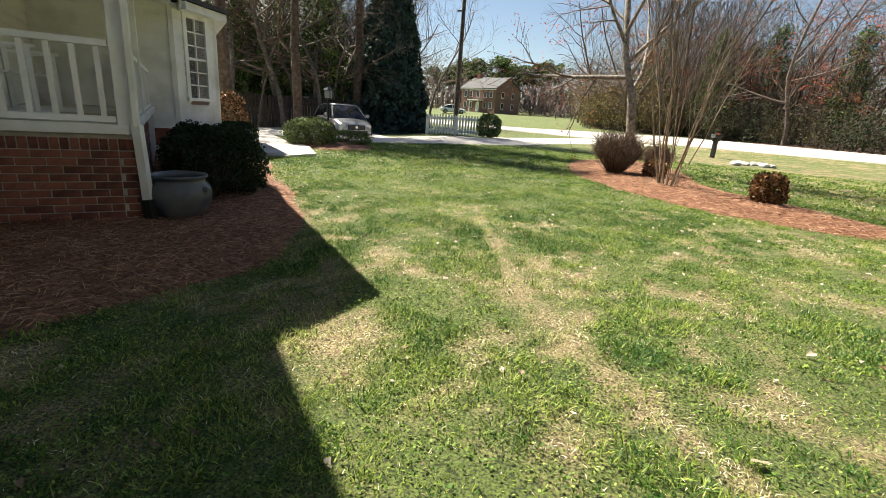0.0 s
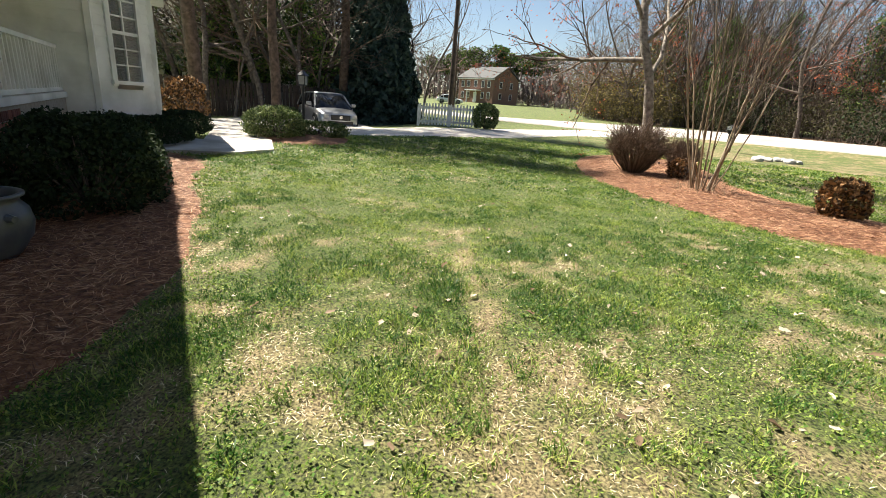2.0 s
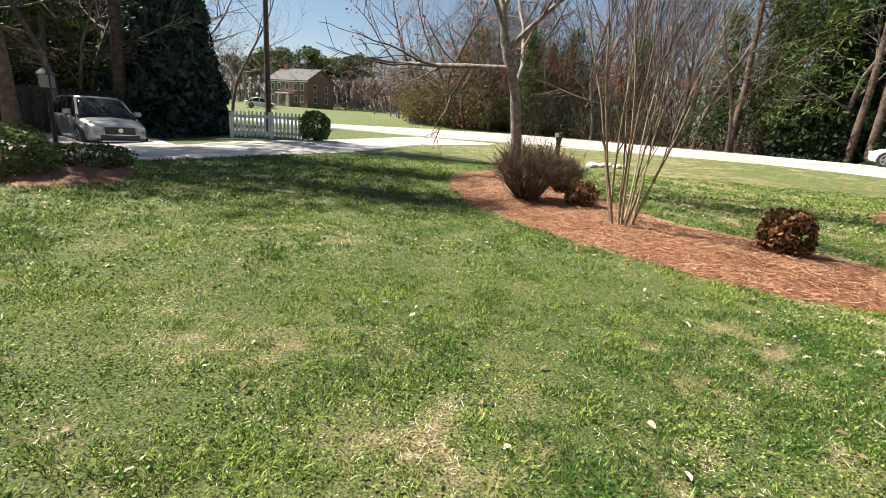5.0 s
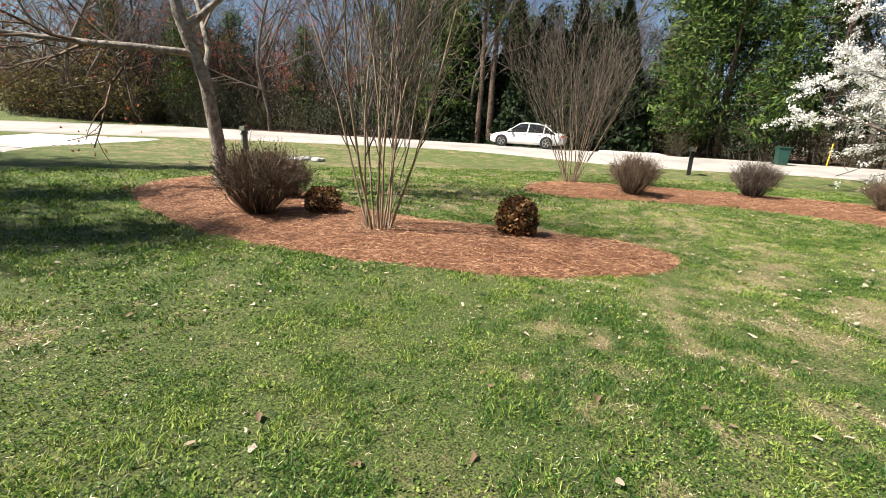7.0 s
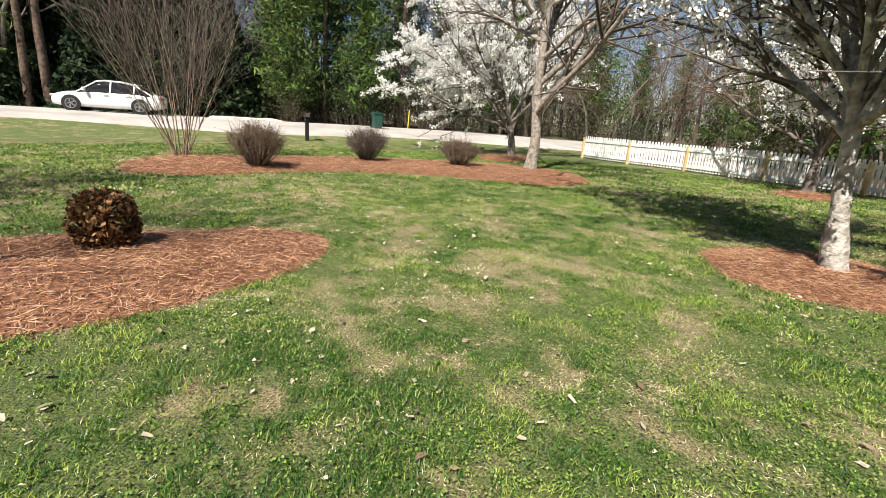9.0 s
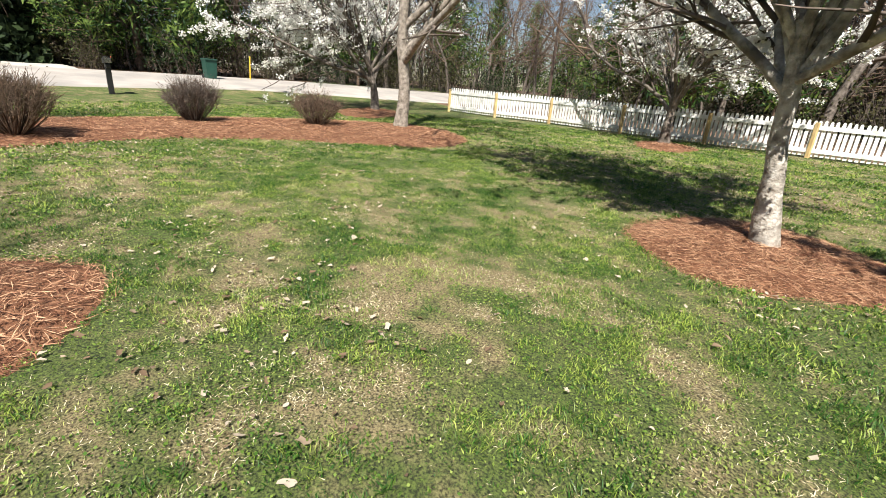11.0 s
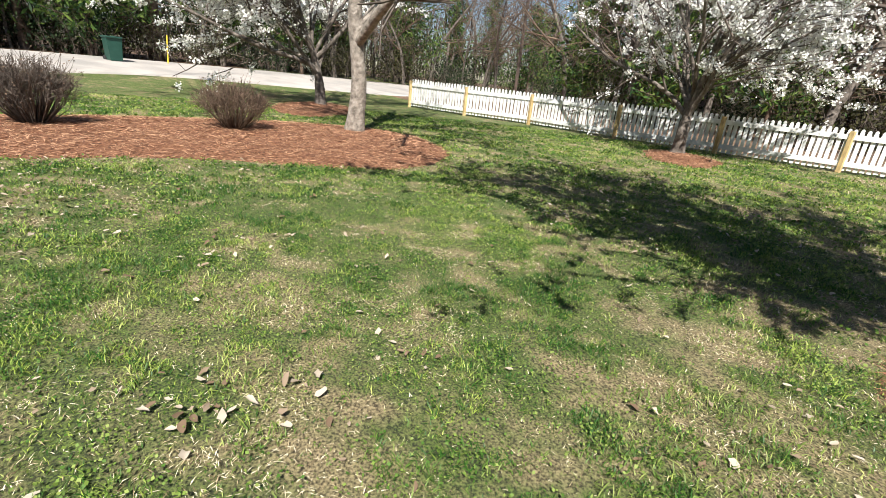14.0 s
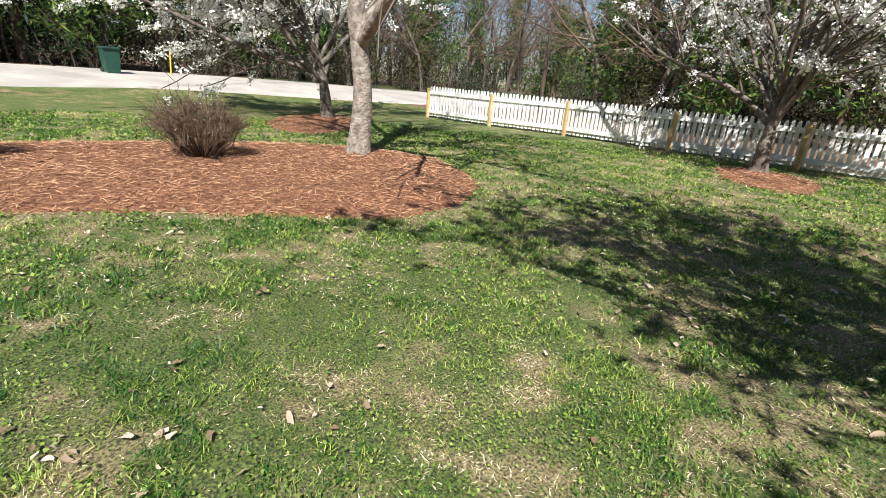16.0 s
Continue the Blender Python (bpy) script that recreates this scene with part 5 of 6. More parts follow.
rw = random.Random(9)
ROADSIDE = [(46.0, -50.0), (39.5, -18.0), (37.0, -4.0), (35.2, 7.5), (32.0, 13.0), (29.5, 18.5), (27.0, 25.5), (21.5, 33.5), (15.5, 41.0), (10.5, 46.5), (6.8, 52.0), (7.0, 62.0)]
bare_f = bare_tree(69, 12.0, 0.15, M_BARK, M_TWIG, 0, "leafless tree in the far woods", cfg=dict(BARE, kids=[14, 6], steps=[6, 4, 3]))


def along(line, t):
    n = len(line) - 1
    i = min(int(t * n), n - 1)
    f = t * n - i
    (x0, y0), (x1, y1) = line[i], line[i + 1]
    d = math.hypot(x1 - x0, y1 - y0)
    return x0 + (x1 - x0) * f, y0 + (y1 - y0) * f, -(y1 - y0) / d, (x1 - x0) / d


# woods across the road, thickest at its edge
NW = 165
for k in range(NW):
    t = (k + rw.random()) / NW
    x, y, nx, ny = along(ROADSIDE, t)
    depth = 0.8 + 14 * rw.random() ** 1.3
    x, y = x - nx * depth, y - ny * depth
    q = rw.random()
    if 0.26 < t < 0.63:
        kind = pine_b if q < 0.34 else pine_a if q < 0.58 else bare_a if q < 0.7 else bare_d if q < 0.85 else bare_b
    elif t >= 0.63:
        kind = bare_a if q < 0.25 else bare_b if q < 0.5 else bare_c if q < 0.76 else bare_d if q < 0.93 else pine_b
    else:
        kind = bare_a if q < 0.3 else bare_b if q < 0.55 else bare_d if q < 0.8 else pine_b
    if not inside(x, y, FAR_DRIVE):
        put(kind, x, y, rw.uniform(0, 360), rw.uniform(0.75, 1.1))
for k in range(80):
    t = (k + rw.random()) / 80
    x, y, nx, ny = along(ROADSIDE, t)
    depth = 0.6 + 5 * rw.random()
    if inside(x - nx * depth, y - ny * depth, FAR_DRIVE):
        continue
    put(brush_a if rw.random() < 0.7 else brush_b, x - nx * depth, y - ny * depth, rw.uniform(0, 360), rw.uniform(0.6, 1.1))


for k in range(15):
    t = 0.42 + 0.16 * (k + rw.random()) / 15
    x, y, nx, ny = along(ROADSIDE, t)
    depth = 1.6 + 4.5 * rw.random()
    put(cedar, x - nx * depth, y - ny * depth, rw.uniform(0, 360), rw.uniform(0.75, 1.25))
for k in range(12):
    x, y, nx, ny = along(ROADSIDE, 0.80 + 0.2 * (k + rw.random()) / 12)
    depth = 0.3 + 2.5 * rw.random()
    put(brush_c, x - nx * depth, y - ny * depth, rw.uniform(0, 360), rw.uniform(0.9, 1.5))


def far_woods(name, line, n, d0, d1, top, label, width=0.05, low=0.0, material=M_WOODS):
    """A deep stand of thin stems and twigs, too far off to count."""
    rng = np.random.default_rng(77)
    t = rng.uniform(0, 1, n)
    pts = np.array([along(line, float(q)) for q in t])
    dep = rng.uniform(d0, d1, n)
    x, y = pts[:, 0] - pts[:, 2] * dep, pts[:, 1] - pts[:, 3] * dep
    hmax = top * (0.65 + 0.5 * vnoise(x, y, 5.0, 6))
    z = low + rng.uniform(0, 1, n) ** 1.25 * hmax
    stem = rng.uniform(0, 1, n) < 0.05
    d = rng.normal(size=(n, 3)) * np.array([0.7, 0.7, 0.55]) + np.array([0, 0, 0.45])
    d[stem] = rng.normal(size=(int(stem.sum()), 3)) * 0.08 + np.array([0, 0, 1.0])
    d /= np.linalg.norm(d, axis=1, keepdims=True)
    L = np.where(stem, rng.uniform(1.5, 3.5, n), rng.uniform(0.4, 1.5, n))
    r = np.where(stem, 0.045, 0.013) * width / 0.05
    g = gz(x, y)
    p0 = np.stack([x, y, g + z], 1)
    p0[stem, 2] = g[stem] + z[stem] * 0.5
    e = np.cross(d, rng.normal(size=(n, 3)))
    e *= (r * 1.6 / (np.linalg.norm(e, axis=1) + 1e-9))[:, None]
    p1 = p0 + d * L[:, None]
    mid = (p0 + p1) / 2 + rng.normal(size=(n, 3)) * (0.08 * L)[:, None]
    v = np.stack([p0, mid - e, p1, mid + e], 1).reshape(-1, 3)
    return tagged(stuff(solid(name, v, np.arange(4 * n).reshape(-1, 4), material)), label, "woods")


far_woods("far_woods", ROADSIDE, 95000, 5.0, 24.0, 11.0, "deep brown stand of leafless woodland behind the road")
far_woods("far_woods", [(38.0, -28.0), (28.0, -24.0), (18.0, -24.0), (2.0, -30.0), (-14.0, -34.0)], 75000, -14.0, 1.0, 12.0, "brown leafless woodland beyond the picket fence")
far_woods("far_woods", [(-7.0, 33.0), (-14.0, 28.0), (-24.0, 24.0), (-40.0, 20.0)], 34000, 11.0, 24.0, 13.0, "brown woodland behind the neighbouring house", 0.045)

sheet("forest_floor_2", [(24.5, -3.9), (30.5, -3.9), (40.0, -30.0), (30.0, -70.0), (-30.0, -70.0), (-20.0, -28.0), (6.0, -13.2), (13.5, -8.9), (19.0, -6.4)], 0.03, M_LITTER, "brown leaf litter beyond the picket fence", "forest floor", 0.8)
# woods beyond the picket fence
for k in range(26):
    x, y, nx, ny = along(ROADSIDE, rw.uniform(0.02, 0.24))
    dd = rw.uniform(0.5, 9)
    put(rw.choice([bare_a, bare_b, pine_b, bare_a]), x - nx * dd, y - ny * dd, rw.uniform(0, 360), rw.uniform(0.8, 1.1))
for k in range(48):
    x, y = rw.uniform(10, 29), rw.uniform(-30, -13)
    put(rw.choice([bare_a, bare_b, bare_d, bare_f, pine_b]), x, y, rw.uniform(0, 360), rw.uniform(0.8, 1.2))
for k in range(16):
    put(brush_a if rw.random() < 0.6 else brush_b, rw.uniform(14, 34), rw.uniform(-22, -14), rw.uniform(0, 360), rw.uniform(0.6, 1.0))
put(pine_b, 19.5, -13.0, 40, 0.9)
put(pine_b, 16.5, -14.5, 200, 0.8)

# behind the driveway: three big trunks, then mixed trees
for x, y, sc in ((-12.2, 19.6, 1.15), (-9.9, 21.6, 0.95), (-8.9, 26.6, 1.1)):
    put(pine_a, x, y, rw.uniform(0, 360), sc)
for k in range(30):
    x, y = rw.uniform(-34, -8.0), rw.uniform(37, 46)
    put(rw.choice([bare_a, bare_a, bare_b, pine_b, bare_f]), x, y, rw.uniform(0, 360), rw.uniform(0.8, 1.15))
for x, y, ob in ((-13.5, 21.8, bare_a), (-11.6, 23.4, bare_a), (-15.6, 26.0, pine_b), (-12.6, 22.6, bare_d), (-10.9, 25.4, bare_b), (-14.6, 24.4, bare_a), (-10.0, 24.6, bare_b), (-11.3, 24.5, bare_b), (-10.2, 26.0, bare_d), (-12.8, 25.0, bare_a), (-14.5, 22.5, bare_d), (-10.8, 28.0, bare_a), (-16.5, 24.0, bare_a), (-13.4, 27.0, bare_b), (-9.4, 29.0, bare_d)):
    put(ob, x, y, rw.uniform(0, 360), 0.9)
pear_tree(16, on(-17.5, 26.4), 2.6, 0.15, 2200, "white-blossoming tree behind the neighbouring house", cfg=VASE, petal=0.11, ball=0.13)

for x, y, sc in ((-15.2, 25.2, 0.85), (-20.5, 24.6, 0.95), (-13.6, 27.2, 0.8), (-11.8, 27.6, 0.9), (-18.6, 23.4, 0.75)):
    put(pine_b, x, y, rw.uniform(0, 360), sc)
far_woods("far_woods", [(-8.5, 30.8), (-15.5, 33.0)], 9000, 0.0, 4.0, 9.0, "brown leafless thicket behind the driveway", 0.045)
# far trees round the distant house
for k in range(40):
    x, y = rw.uniform(-70, 70), rw.uniform(132, 160)
    put(bare_f, x, y, rw.uniform(0, 360), rw.uniform(0.9, 1.25))
round_pine = round_tree(70, 16.0, 4.6, "distant pine with a broad dark rounded crown")
for x, y, sc in ((-26.0, 144.0, 0.7), (-21.5, 140.0, 0.85), (-17.0, 135.0, 0.85), (-9.5, 134.0, 0.95), (-5.5, 138.0, 0.9), (-1.0, 135.0, 0.8), (-32.0, 152.0, 0.75)):
    put(round_pine, x, y, rw.uniform(0, 360), sc)
round_pine.matrix_world = on(3.0, 150.0)
for k in range(26):
    x, y = rw.uniform(4, 40), rw.uniform(66, 100)
    put(rw.choice([bare_f, bare_f, bare_c]), x, y, rw.uniform(0, 360), rw.uniform(0.5, 0.8))
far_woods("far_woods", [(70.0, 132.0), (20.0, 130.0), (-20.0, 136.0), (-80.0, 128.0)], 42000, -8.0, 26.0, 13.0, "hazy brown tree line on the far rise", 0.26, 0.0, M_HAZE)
for ob in (bare_a, bare_b, bare_c, bare_d, bare_f, pine_a, pine_b, brush_a, brush_b, brush_c, cedar):
    ob.matrix_world = on(-34 - 8 * rw.random(), 30 + 20 * rw.random())

# ---- distant and neighbouring buildings ----
def gable_house(name, m, L, D, H, ridge, wall_mat, roof_mat, label, wins):
    """A two-storey block with a gable roof, windows and door: front at -y."""
    h = empty(name, m, label, "house")
    boxed("wall", (-L / 2, L / 2, -D / 2, D / 2, -0.5, H), wall_mat, h)
    for sg in (-1, 1):
        bm = bmesh.new()
        a = [bm.verts.new((sg * L / 2 - (0.2 if sg > 0 else 0), y, z)) for y, z in ((-D / 2, H), (D / 2, H), (0, ridge))]
        b = [bm.verts.new((sg * L / 2 + (0 if sg > 0 else 0.2), y, z)) for y, z in ((-D / 2, H), (D / 2, H), (0, ridge))]
        bm.faces.new(a)
        bm.faces.new(b)
        for k in range(3):
            bm.faces.new((a[k], a[(k + 1) % 3], b[(k + 1) % 3], b[k]))
        bmesh.ops.recalc_face_normals(bm, faces=bm.faces)
        part("gable", bm, wall_mat, h)
        quad_slab("roof", [(-sg * (L / 2 + 0.4), sg * (D / 2 + 0.4), H - 0.15), (sg * (L / 2 + 0.4), sg * (D / 2 + 0.4), H - 0.15), (sg * (L / 2 + 0.4), 0, ridge + 0.1), (-sg * (L / 2 + 0.4), 0, ridge + 0.1)], 0.18, roof_mat, h)
        boxed("fascia", (-L / 2 - 0.3, L / 2 + 0.3, sg * (D / 2 + 0.25) - 0.1, sg * (D / 2 + 0.25) + 0.1, H - 0.35, H - 0.1), M_WHITE, h)
    for x, y, z, w, t, face in wins:
        if face == "front":
            win = boxed("window", (x - w / 2, x + w / 2, -D / 2 - 0.05, -D / 2 + 0.02, z, z + t), M_WHITE, h)
            boxed("pane", (x - w / 2 + 0.08, x + w / 2 - 0.08, -D / 2 - 0.06, -D / 2 - 0.052, z + 0.08, z + t - 0.08), M_GLASS, win)
        else:
            win = boxed("window", (L / 2 - 0.02, L / 2 + 0.05, y - w / 2, y + w / 2, z, z + t), M_WHITE, h)
            boxed("pane", (L / 2 + 0.052, L / 2 + 0.06, y - w / 2 + 0.08, y + w / 2 - 0.08, z + 0.08, z + t - 0.08), M_GLASS, win)
    return h


WINS = [(x, 0, z, 1.0, 1.5, "front") for z in (0.9, 3.4) for x in (-4.3, -2.4, 0.0, 2.4, 4.3) if not (x == 0.0 and z < 1)] + [(0, y, z, 0.9, 1.4, "side") for z in (0.9, 3.4) for y in (-1.8, 1.8)]
far_house = gable_house("brick_house", on(-10.8, 120.5, -38), 11.5, 8.5, 5.5, 8.0, M_BRICKFAR, M_ROOFG, "distant two-storey red brick house with a grey roof", WINS)
boxed("door", (-0.55, 0.55, -4.32, -4.2, 0.1, 2.3), M_WHITE, far_house)
boxed("chimney", (-4.6, -3.6, -0.5, 0.5, 6.0, 9.2), M_BRICK, far_house)
for x in (-1.4, 1.4):
    part("porch_column", rod(bmesh.new(), (x, -5.6, -0.3), (x, -5.6, 2.6), 0.12, sides=10), M_WHITE, far_house)
boxed("porch_roof", (-1.9, 1.9, -6.0, -4.25, 2.6, 2.85), M_WHITE, far_house)

neighbour = gable_house("neighbour_house", on(-19.5, 31.5, 38), 9.0, 8.0, 6.0, 9.0, M_SIDING, M_ROOF, "cream-sided neighbouring house among the trees", [(x, 0, z, 1.0, 1.5, "front") for z in (0.9, 3.6) for x in (-2.6, 0.0, 2.6)] + [(0, y, 3.4, 0.9, 1.4, "side") for y in (-1.8, 1.8)])
for k in range(14):
    boxed("deck_baluster", (4.55, 4.6, -3.8 + 0.5 * k, -3.75 + 0.5 * k, 2.0, 3.0), M_DARKWOOD, neighbour)
boxed("deck_rail", (4.5, 4.65, -3.9, 3.0, 3.0, 3.08), M_DARKWOOD, neighbour)
boxed("deck", (4.5, 6.0, -3.9, 3.0, 1.85, 2.0), M_DARKWOOD, neighbour)

board_me = bpy.data.meshes.new("board")
bmw = box(bmesh.new(), -0.07, 0.07, -0.012, 0.012, 0.0, 1.65)
bmw.to_mesh(board_me)
bmw.free()
board_me.materials.append(M_DARKWOOD)
wood_fence = empty("wooden_fence", pose(-19, 18.5, 0), "dark weathered board fence behind the driveway", "fence")
for k in range(88):
    t = k / 87
    x, y = -19 + 11.5 * t, 18.5 + 9.0 * t
    ob = new("board", board_me)
    ob.parent = wood_fence
    ob.matrix_basis = pose(x + 19, y - 18.5, float(gz(x, y)) + rw.uniform(-0.03, 0.03), 0, rw.uniform(-1, 1), 38)
for z in (0.35, 1.3):
    part("rail", beam(bmesh.new(), (0.03, -0.05, z - 0.25), (11.53, 8.95, z - 0.3), 0.09, 0.04), M_DARKWOOD, wood_fence)
car(on(-13.5, 84.0, 15), M_WCAR, 4.6, 1.8, 1.46, 0.92, "distant pale sedan parked by the far lawn", False)
leafy_shrub(49, on(-8.4, 14.2), 0.6, 0.5, 1.2, 2200, 0.06, M_NANDINA, "tall russet-leaved shrub beyond the bay", lump=0.5)

# ---- porch brickwork ----
CB, LB, TB = 0.0677, 0.203, 0.095


def brick_mesh(name, l, w, h):
    bm = box(bmesh.new(), 0.005, l - 0.005, 0.0, w, 0.005, h - 0.005, 0.004)
    me = bpy.data.meshes.new(name)
    bm.to_mesh(me)
    bm.free()
    me.materials.append(M_BRICK)
    return me


STRETCH, HALF, ROWLOCK = brick_mesh("brick", LB, TB, CB), brick_mesh("brick_half", LB / 2, TB, CB), brick_mesh("brick_rowlock", CB, TB, LB * 0.52)
brick_wall = boxed("brick_wall", (0.012, 6.1, 0.012, 0.12, -0.3, FLOOR - 0.06), M_MORTAR, house, "red brick porch base with pale mortar")
brick_wall_2 = boxed("brick_wall", (0.012, 0.12, 0.12, 1.75, -0.3, FLOOR - 0.06), M_MORTAR, house, "red brick porch base with pale mortar")
rb = random.Random(4)


def lay(parent, length, to_local):
    """Running bond with a rowlock course on top."""
    z, row = -0.04 - 2 * CB, 0
    top = FLOOR - 0.055 - LB * 0.52
    while z + CB <= top + 0.01:
        s = 0.0 if row % 2 == 0 else -LB / 2
        while s < length - 0.02:
            me = STRETCH
            s0 = s
            if s < 0:
                me, s0 = HALF, 0.0
            elif s + LB > length:
                me = HALF
            ob = new("brick", me)
            ob.parent = parent
            ob.matrix_basis = to_local(s0, z) @ pose(0, rb.uniform(-0.002, 0.003), 0, 0, 0, rb.uniform(-0.4, 0.4))
            s += LB
        z += CB
        row += 1
    s = 0.0
    while s < length - CB:
        ob = new("brick", ROWLOCK)
        ob.parent = parent
        ob.matrix_basis = to_local(s, z) @ pose(0, rb.uniform(-0.002, 0.003), 0)
        s += CB


lay(brick_wall, 3.2, lambda s, z: pose(s, 0.0, z))
lay(brick_wall_2, 1.7, lambda s, z: pose(0.0, 1.75 - s, z, 0, 0, -90))


# ---- porch chairs ----
def porch_chair(m, label):
    """A white slatted rocking chair."""
    c = empty("rocking_chair", m, label, "chair", "porch chairs")
    for sx in (-0.26, 0.26):
        part("rocker", beam(bmesh.new(), (sx, -0.42, 0.05), (sx, 0.42, 0.03), 0.04), M_WHITE, c)
        part("front_leg", beam(bmesh.new(), (sx, -0.25, 0.05), (sx, -0.24, 0.64), 0.042), M_WHITE, c)
        part("back_post", beam(bmesh.new(), (sx * 0.95, 0.22, 0.05), (sx * 0.9, 0.42, 1.12), 0.042), M_WHITE, c)
        part("armrest", beam(bmesh.new(), (sx, -0.30, 0.65), (sx, 0.30, 0.64), 0.07, 0.025), M_WHITE, c)
    for k in range(6):
        boxed("seat_slat", (-0.26, 0.26, -0.26 + 0.085 * k, -0.19 + 0.085 * k, 0.40, 0.42), M_WHITE, c)
    for k in range(7):
        x = -0.2 + 0.067 * k
        part("back_slat", beam(bmesh.new(), (x, 0.26, 0.44), (x, 0.41, 1.08), 0.035, 0.015), M_WHITE, c)
    part("top_rail", beam(bmesh.new(), (-0.26, 0.42, 1.10), (0.26, 0.42, 1.10), 0.07, 0.025), M_WHITE, c)
    return c


porch_chair(HOUSE @ pose(1.0, 1.15, FLOOR, 0, 0, 30), "white slatted wooden rocking chair on the porch")
porch_chair(HOUSE @ pose(2.3, 1.1, FLOOR, 0, 0, 10), "white slatted wooden rocking chair on the porch")

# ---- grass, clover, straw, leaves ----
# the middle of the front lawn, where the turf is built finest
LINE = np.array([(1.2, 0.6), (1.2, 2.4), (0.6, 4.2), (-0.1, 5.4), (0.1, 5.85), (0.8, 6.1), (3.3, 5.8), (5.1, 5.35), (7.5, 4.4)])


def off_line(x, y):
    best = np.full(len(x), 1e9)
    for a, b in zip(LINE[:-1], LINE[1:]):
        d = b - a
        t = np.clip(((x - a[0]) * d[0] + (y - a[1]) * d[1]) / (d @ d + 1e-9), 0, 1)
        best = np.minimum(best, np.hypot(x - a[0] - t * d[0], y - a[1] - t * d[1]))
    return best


def scatter(rng, x0, x1, y0, y1, per, keep):
    n = int((x1 - x0) * (y1 - y0) * per)
    x, y = rng.uniform(x0, x1, n), rng.uniform(y0, y1, n)
    ok = keep(x, y)
    return x[ok], y[ok]


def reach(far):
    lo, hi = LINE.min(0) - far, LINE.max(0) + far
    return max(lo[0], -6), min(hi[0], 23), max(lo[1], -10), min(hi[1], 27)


def lawn_only(x, y):
    ok = np.ones(len(x), dtype=bool)
    for poly in BEDS + WALK_POLYS + [DRIVE]:
        q = np.array(poly)
        (x0, y0), (x1, y1) = q.min(0), q.max(0)
        near = np.flatnonzero((x > x0) & (x < x1) & (y > y0) & (y < y1))
        ok[near] &= ~inside(x[near], y[near], poly)
    hx, hy = x + 2.25, y - 4.2
    n_ = 0.76 * hx + 0.65 * hy
    u_ = -0.65 * hx + 0.76 * hy
    ok &= ~((n_ < 0.1) & (u_ > -0.2))
    ok &= 0.87 * x + 0.5 * y < 23.6
    return ok


def blades(rng, x, y, length, width, lie):
    """Pointed blades, bent over at the tip; lie: radians from upright."""
    n = len(x)
    a = rng.uniform(0, 2 * np.pi, n)
    tilt = np.clip(lie + rng.normal(size=n) * 0.25, 0.05, 1.45)
    h = np.stack([np.cos(a) * np.sin(tilt), np.sin(a) * np.sin(tilt), np.cos(tilt)], 1)
    b = a + np.pi / 2 + rng.normal(size=n) * 0.5
    w = np.stack([np.cos(b), np.sin(b), np.zeros(n)], 1) * (width / 2)[:, None]
    base = np.stack([x, y, gz(x, y) - 0.004], 1)
    mid = base + h * (length * 0.5)[:, None]
    tip = base + h * length[:, None] + np.stack([np.cos(a), np.sin(a), np.full(n, -0.4)], 1) * (length * 0.28)[:, None]
    return np.stack([base, mid + w, tip, mid - w], 1).reshape(-1, 3)


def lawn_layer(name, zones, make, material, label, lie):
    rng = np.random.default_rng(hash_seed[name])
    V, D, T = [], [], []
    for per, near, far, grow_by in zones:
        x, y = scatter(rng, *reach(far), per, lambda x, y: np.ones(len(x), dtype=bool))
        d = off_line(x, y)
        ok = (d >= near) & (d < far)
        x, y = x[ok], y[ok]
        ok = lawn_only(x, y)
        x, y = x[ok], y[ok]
        dry = dryness(x, y)
        length, width, keep = make(rng, x, y, dry)
        x, y, length, width, dry = x[keep], y[keep], length[keep] * grow_by ** 0.4, width[keep] * grow_by, dry[keep]
        V.append(blades(rng, x, y, length, width, lie))
        D.append(np.repeat(dry, 4))
        T.append(np.repeat(depth_of_green(x, y), 4))
    V, D, T = np.concatenate(V), np.concatenate(D), np.concatenate(T)
    return tagged(solid(name, V, np.arange(len(V)).reshape(-1, 4), material, attrs={"dry": D, "tone": T}), label, "grass", kind="stuff")


hash_seed = {"grass": 101, "dry_grass": 102}
TUFTS = [(0.13, 2.63, 0.16), (1.82, 2.81, 0.22), (0.77, 4.81, 0.20), (1.34, 3.62, 0.10), (2.2, 2.71, 0.13), (0.58, 2.95, 0.14), (1.27, 5.09, 0.20), (1.37, 4.77, 0.13), (0.75, 4.97, 0.22), (2.55, 6.65, 0.14), (2.87, 7.24, 0.20), (5.73, 5.59, 0.12)]


def green_blade(rng, x, y, dry):
    lush = turned(x, y, 0.42, 21) * 0.35 + turned(x, y, 0.17, 22) * 0.35 + turned(x, y, 0.07, 23) * 0.30
    tuft = smooth01((lush - 0.42) / 0.2)
    for tx, ty, tr in TUFTS:
        tuft = np.maximum(tuft, 1.5 * (1 - smooth01((np.hypot(x - tx, y - ty) / tr + 0.5 * turned(x, y, 0.09, 24) - 0.75) / 0.5)))
    length = (0.015 + 0.024 * tuft + 0.010 * rng.uniform(size=len(x))) * rng.uniform(0.7, 1.25, len(x))
    keep = rng.uniform(size=len(x)) < (0.30 + 0.70 * tuft) * np.maximum(1 - 0.70 * dry, tuft - 0.9)
    return length, rng.uniform(0.0032, 0.0062, len(x)), keep


def hay_blade(rng, x, y, dry):
    keep = rng.uniform(size=len(x)) < 0.10 + 0.10 * smooth01((x - 2) / 4) + 0.75 * dry
    return rng.uniform(0.013, 0.034, len(x)), rng.uniform(0.0024, 0.0046, len(x)), keep


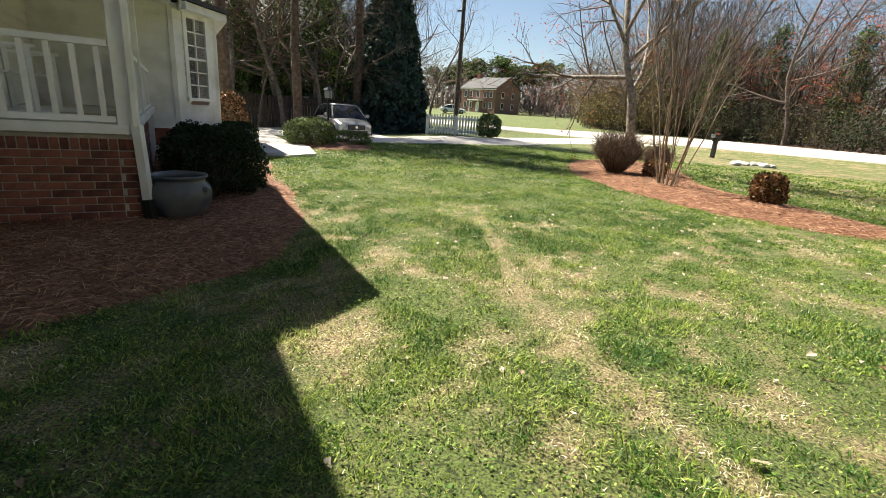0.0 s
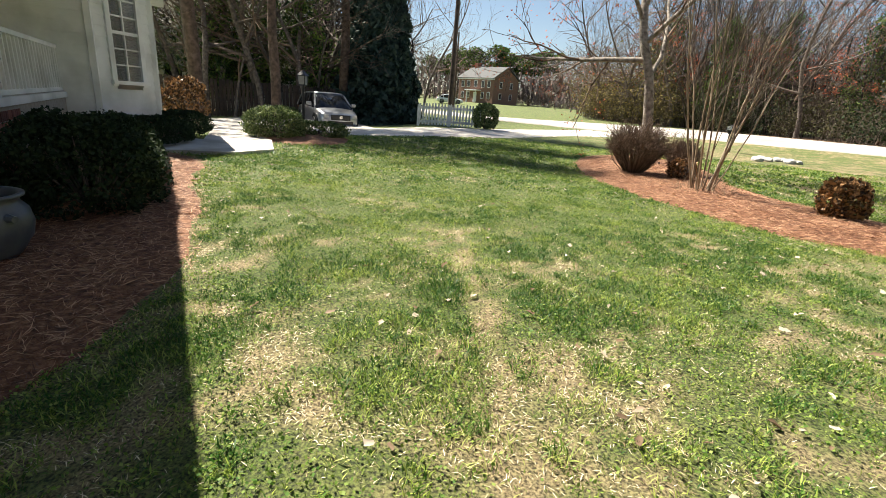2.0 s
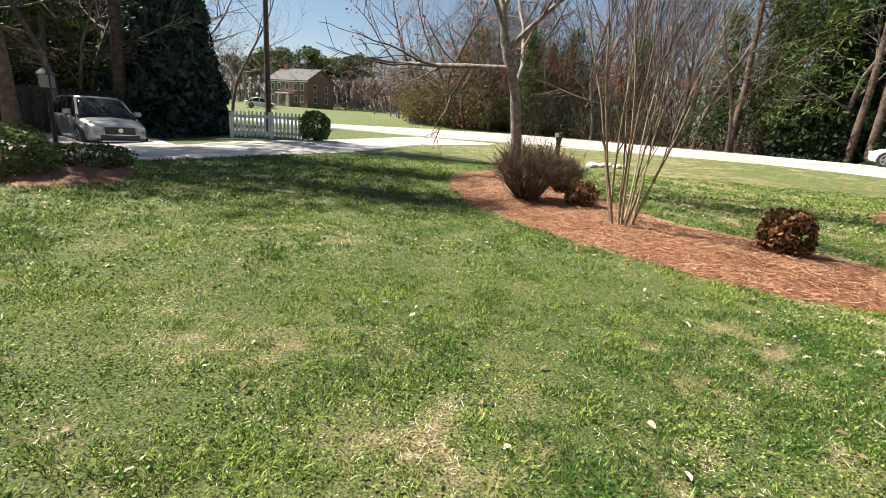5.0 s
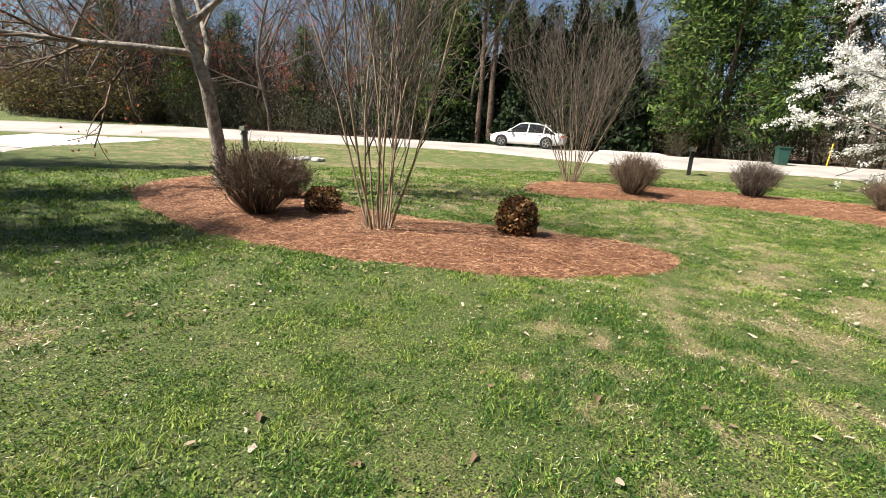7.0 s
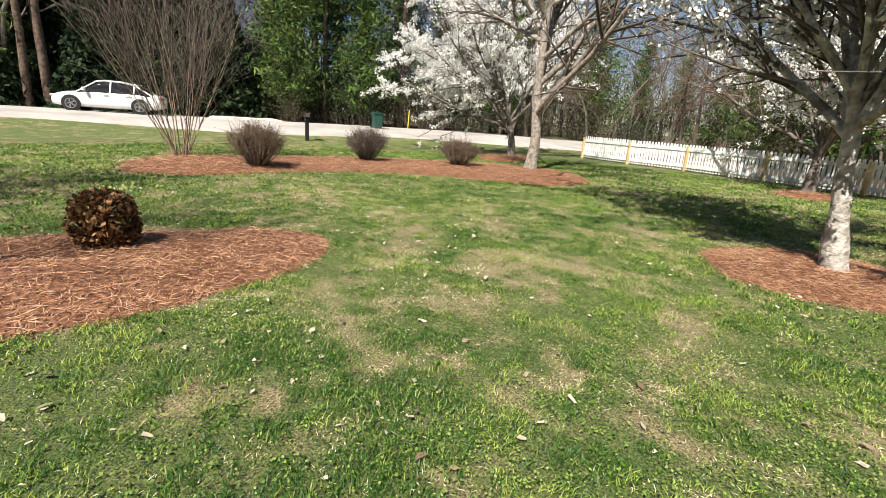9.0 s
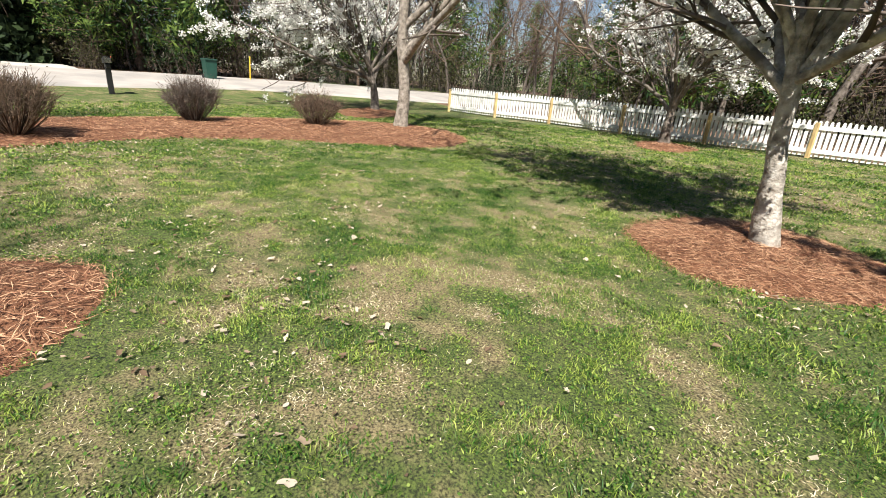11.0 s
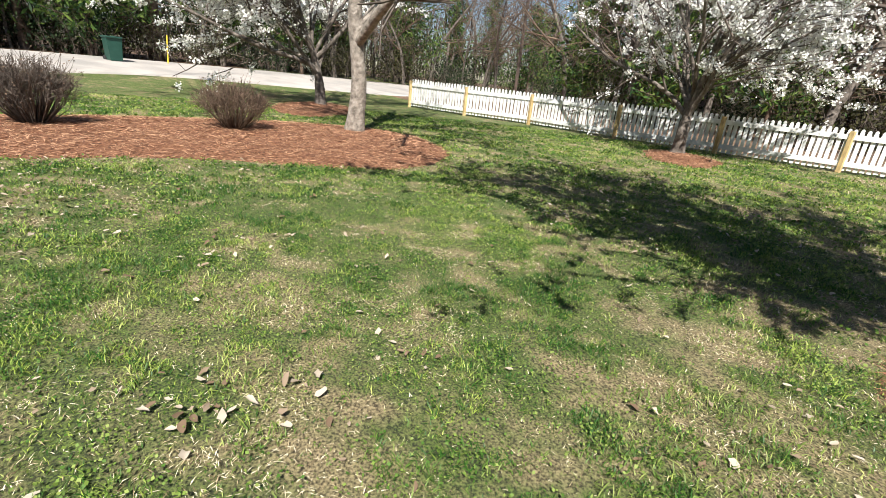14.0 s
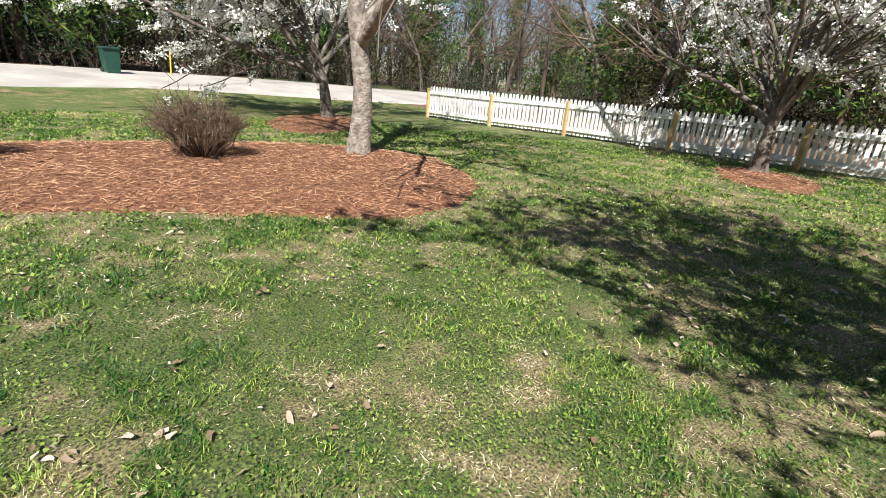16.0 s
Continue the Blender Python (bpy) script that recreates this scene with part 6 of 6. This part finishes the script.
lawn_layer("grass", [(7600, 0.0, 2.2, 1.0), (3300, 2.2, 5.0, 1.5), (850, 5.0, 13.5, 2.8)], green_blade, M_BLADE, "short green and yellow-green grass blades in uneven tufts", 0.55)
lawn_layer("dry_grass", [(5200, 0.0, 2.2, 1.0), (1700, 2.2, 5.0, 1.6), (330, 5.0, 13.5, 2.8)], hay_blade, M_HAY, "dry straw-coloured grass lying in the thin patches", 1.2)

# clover and small weeds
rng = np.random.default_rng(103)
P, S = [], []
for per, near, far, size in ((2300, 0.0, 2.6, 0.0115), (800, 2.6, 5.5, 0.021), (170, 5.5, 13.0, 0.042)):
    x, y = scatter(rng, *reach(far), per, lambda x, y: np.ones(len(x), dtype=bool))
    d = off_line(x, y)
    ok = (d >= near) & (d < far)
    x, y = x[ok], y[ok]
    keep = lawn_only(x, y) & (rng.uniform(size=len(x)) < (0.25 + 0.75 * smooth01((turned(x, y, 0.5, 31) * 0.6 + turned(x, y, 0.15, 32) * 0.4 - 0.40) / 0.2)) * (1 - 0.8 * dryness(x, y)))
    x, y = x[keep], y[keep]
    P.append(np.stack([x, y, gz(x, y) + rng.uniform(0.006, 0.042, len(x))], 1))
    S.append(np.full(len(x), size))
P, S = np.concatenate(P), np.concatenate(S)
v, f = leaves(rng, P, S, 1.2, flat=0.35)
tagged(solid("clover", v, f, M_CLOVER), "yellow-green clover and small weeds in the lawn", "clover", kind="stuff")

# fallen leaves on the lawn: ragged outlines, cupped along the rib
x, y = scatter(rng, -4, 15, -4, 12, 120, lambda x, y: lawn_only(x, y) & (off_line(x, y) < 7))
keep = rng.uniform(size=len(x)) < 0.05 + 0.95 * smooth01((turned(x, y, 1.6, 41) * 0.55 + turned(x, y, 0.35, 42) * 0.45 - 0.47) / 0.25) * (0.15 + 0.55 * smooth01((x - 3) / 4))
x, y = x[keep], y[keep]
n, rim = len(x), 9
a, s = rng.uniform(0, 2 * np.pi, n), rng.uniform(0.012, 0.030, n) * rng.uniform(0.6, 1.0, n)
cup, tip_a, tip_b = rng.uniform(0.1, 0.9, n), rng.normal(size=n) * 0.25, rng.normal(size=n) * 0.25
ca, sa = np.cos(a), np.sin(a)
rows = [np.stack([x, y, gz(x, y) + rng.uniform(0.012, 0.032, n)], 1)]
for k in range(rim):
    th = 2 * np.pi * k / rim
    r = rng.uniform(0.55, 1.1, n) * (1.0 if k % 2 else 0.8)
    u, w = 1.5 * r * math.cos(th), 0.8 * r * math.sin(th)
    rows.append(rows[0] + np.stack([(ca * u - sa * w) * s, (sa * u + ca * w) * s, (cup * np.abs(w) + tip_a * u + tip_b * w + rng.normal(size=n) * 0.08) * s], 1))
v = np.stack(rows, 1).reshape(-1, 3)
k = np.arange(n)[:, None] * (rim + 1)
f = np.concatenate([np.concatenate([k, k + 1 + q, k + 1 + (q + 1) % rim], 1) for q in range(rim)])
tagged(solid("fallen_leaves", v, f, M_DEADLEAF), "scattered pale brown curled leaves on the grass", "leaves", kind="stuff")


# pine needles on the beds
def needles(bed, per, wide):
    p = np.array(bed)
    lo, hi = p.min(0) - 0.1, p.max(0) + 0.1
    x, y = scatter(rng, lo[0], hi[0], lo[1], hi[1], per, lambda x, y: inside(x, y, bed) | ((edge_dist(x, y, bed) < 0.08) & (rng.uniform(size=len(x)) < 0.5)))
    n = len(x)
    d = edge_dist(x, y, bed) * np.where(inside(x, y, bed), 1, -1)
    z = gz(x, y) + 0.02 * np.clip(d / 0.12, -0.5, 1) + MOUND * smooth01(d / 0.8) + (vnoise(x, y, 0.3, 7) - 0.5) * 0.03 + rng.uniform(0.002, 0.028, n)
    a = rng.uniform(0, 2 * np.pi, n) + 2 * vnoise(x, y, 0.5, 9)
    L = rng.uniform(0.03, 0.075, n)
    dirs = np.stack([np.cos(a), np.sin(a), rng.normal(size=n) * 0.16], 1) * L[:, None]
    w = np.stack([-np.sin(a), np.cos(a), rng.normal(size=n) * 0.4], 1) * wide
    c = np.stack([x, y, z], 1)
    bend = np.stack([-np.sin(a), np.cos(a), np.full(n, 0.3)], 1) * (L * rng.uniform(-0.25, 0.25, n))[:, None]
    v = np.stack([c - dirs, c - w + bend, c + dirs, c + w + bend], 1).reshape(-1, 3)
    return v


NV = np.concatenate([needles(BED_1, 1500, 0.0026), needles(BED_H, 1300, 0.0026), needles(BED_3, 3200, 0.002), needles(BED_2, 650, 0.004), needles(BED_4, 500, 0.004), needles(BED_5, 250, 0.005)])
tagged(solid("pine_needles", NV, np.arange(len(NV)).reshape(-1, 4), M_NEEDLE), "loose red-brown pine needles over the beds", "pine straw", kind="stuff")


# ---- roadside oddments ----
rs = np.random.default_rng(55)
for k in range(9):
    sx, sy = 9.4 + rs.uniform(-0.7, 0.7), 20.3 + rs.uniform(-0.5, 0.5)
    bm = bmesh.new()
    bmesh.ops.create_icosphere(bm, subdivisions=2, radius=1.0)
    for v in bm.verts:
        v.co *= 1 + 0.25 * noise.noise(v.co * 1.7 + Vector((k * 3.1, 0, 0)))
    bmesh.ops.scale(bm, vec=(rs.uniform(0.14, 0.24), rs.uniform(0.12, 0.2), rs.uniform(0.08, 0.13)), verts=bm.verts)
    st = part("stone", bm, M_STONE)
    st.matrix_world = on(sx, sy, rs.uniform(0, 360), 0.05)
    tagged(st, "pale grey rounded stone on the grass", "stone", "stones by the roadside")
guard = empty("cable_guard", on(32.6, 6.3), "yellow plastic guard on a pole stay", "cable guard")
part("tube", rod(bmesh.new(), (0, 0, -0.1), (0.22, -0.06, 1.3), 0.032, sides=10), M_YELLOW, guard)
part("cable", rod(bmesh.new(), (0.22, -0.06, 1.3), (1.6, -0.45, 8.5), 0.008, sides=6), M_BLACK, guard)
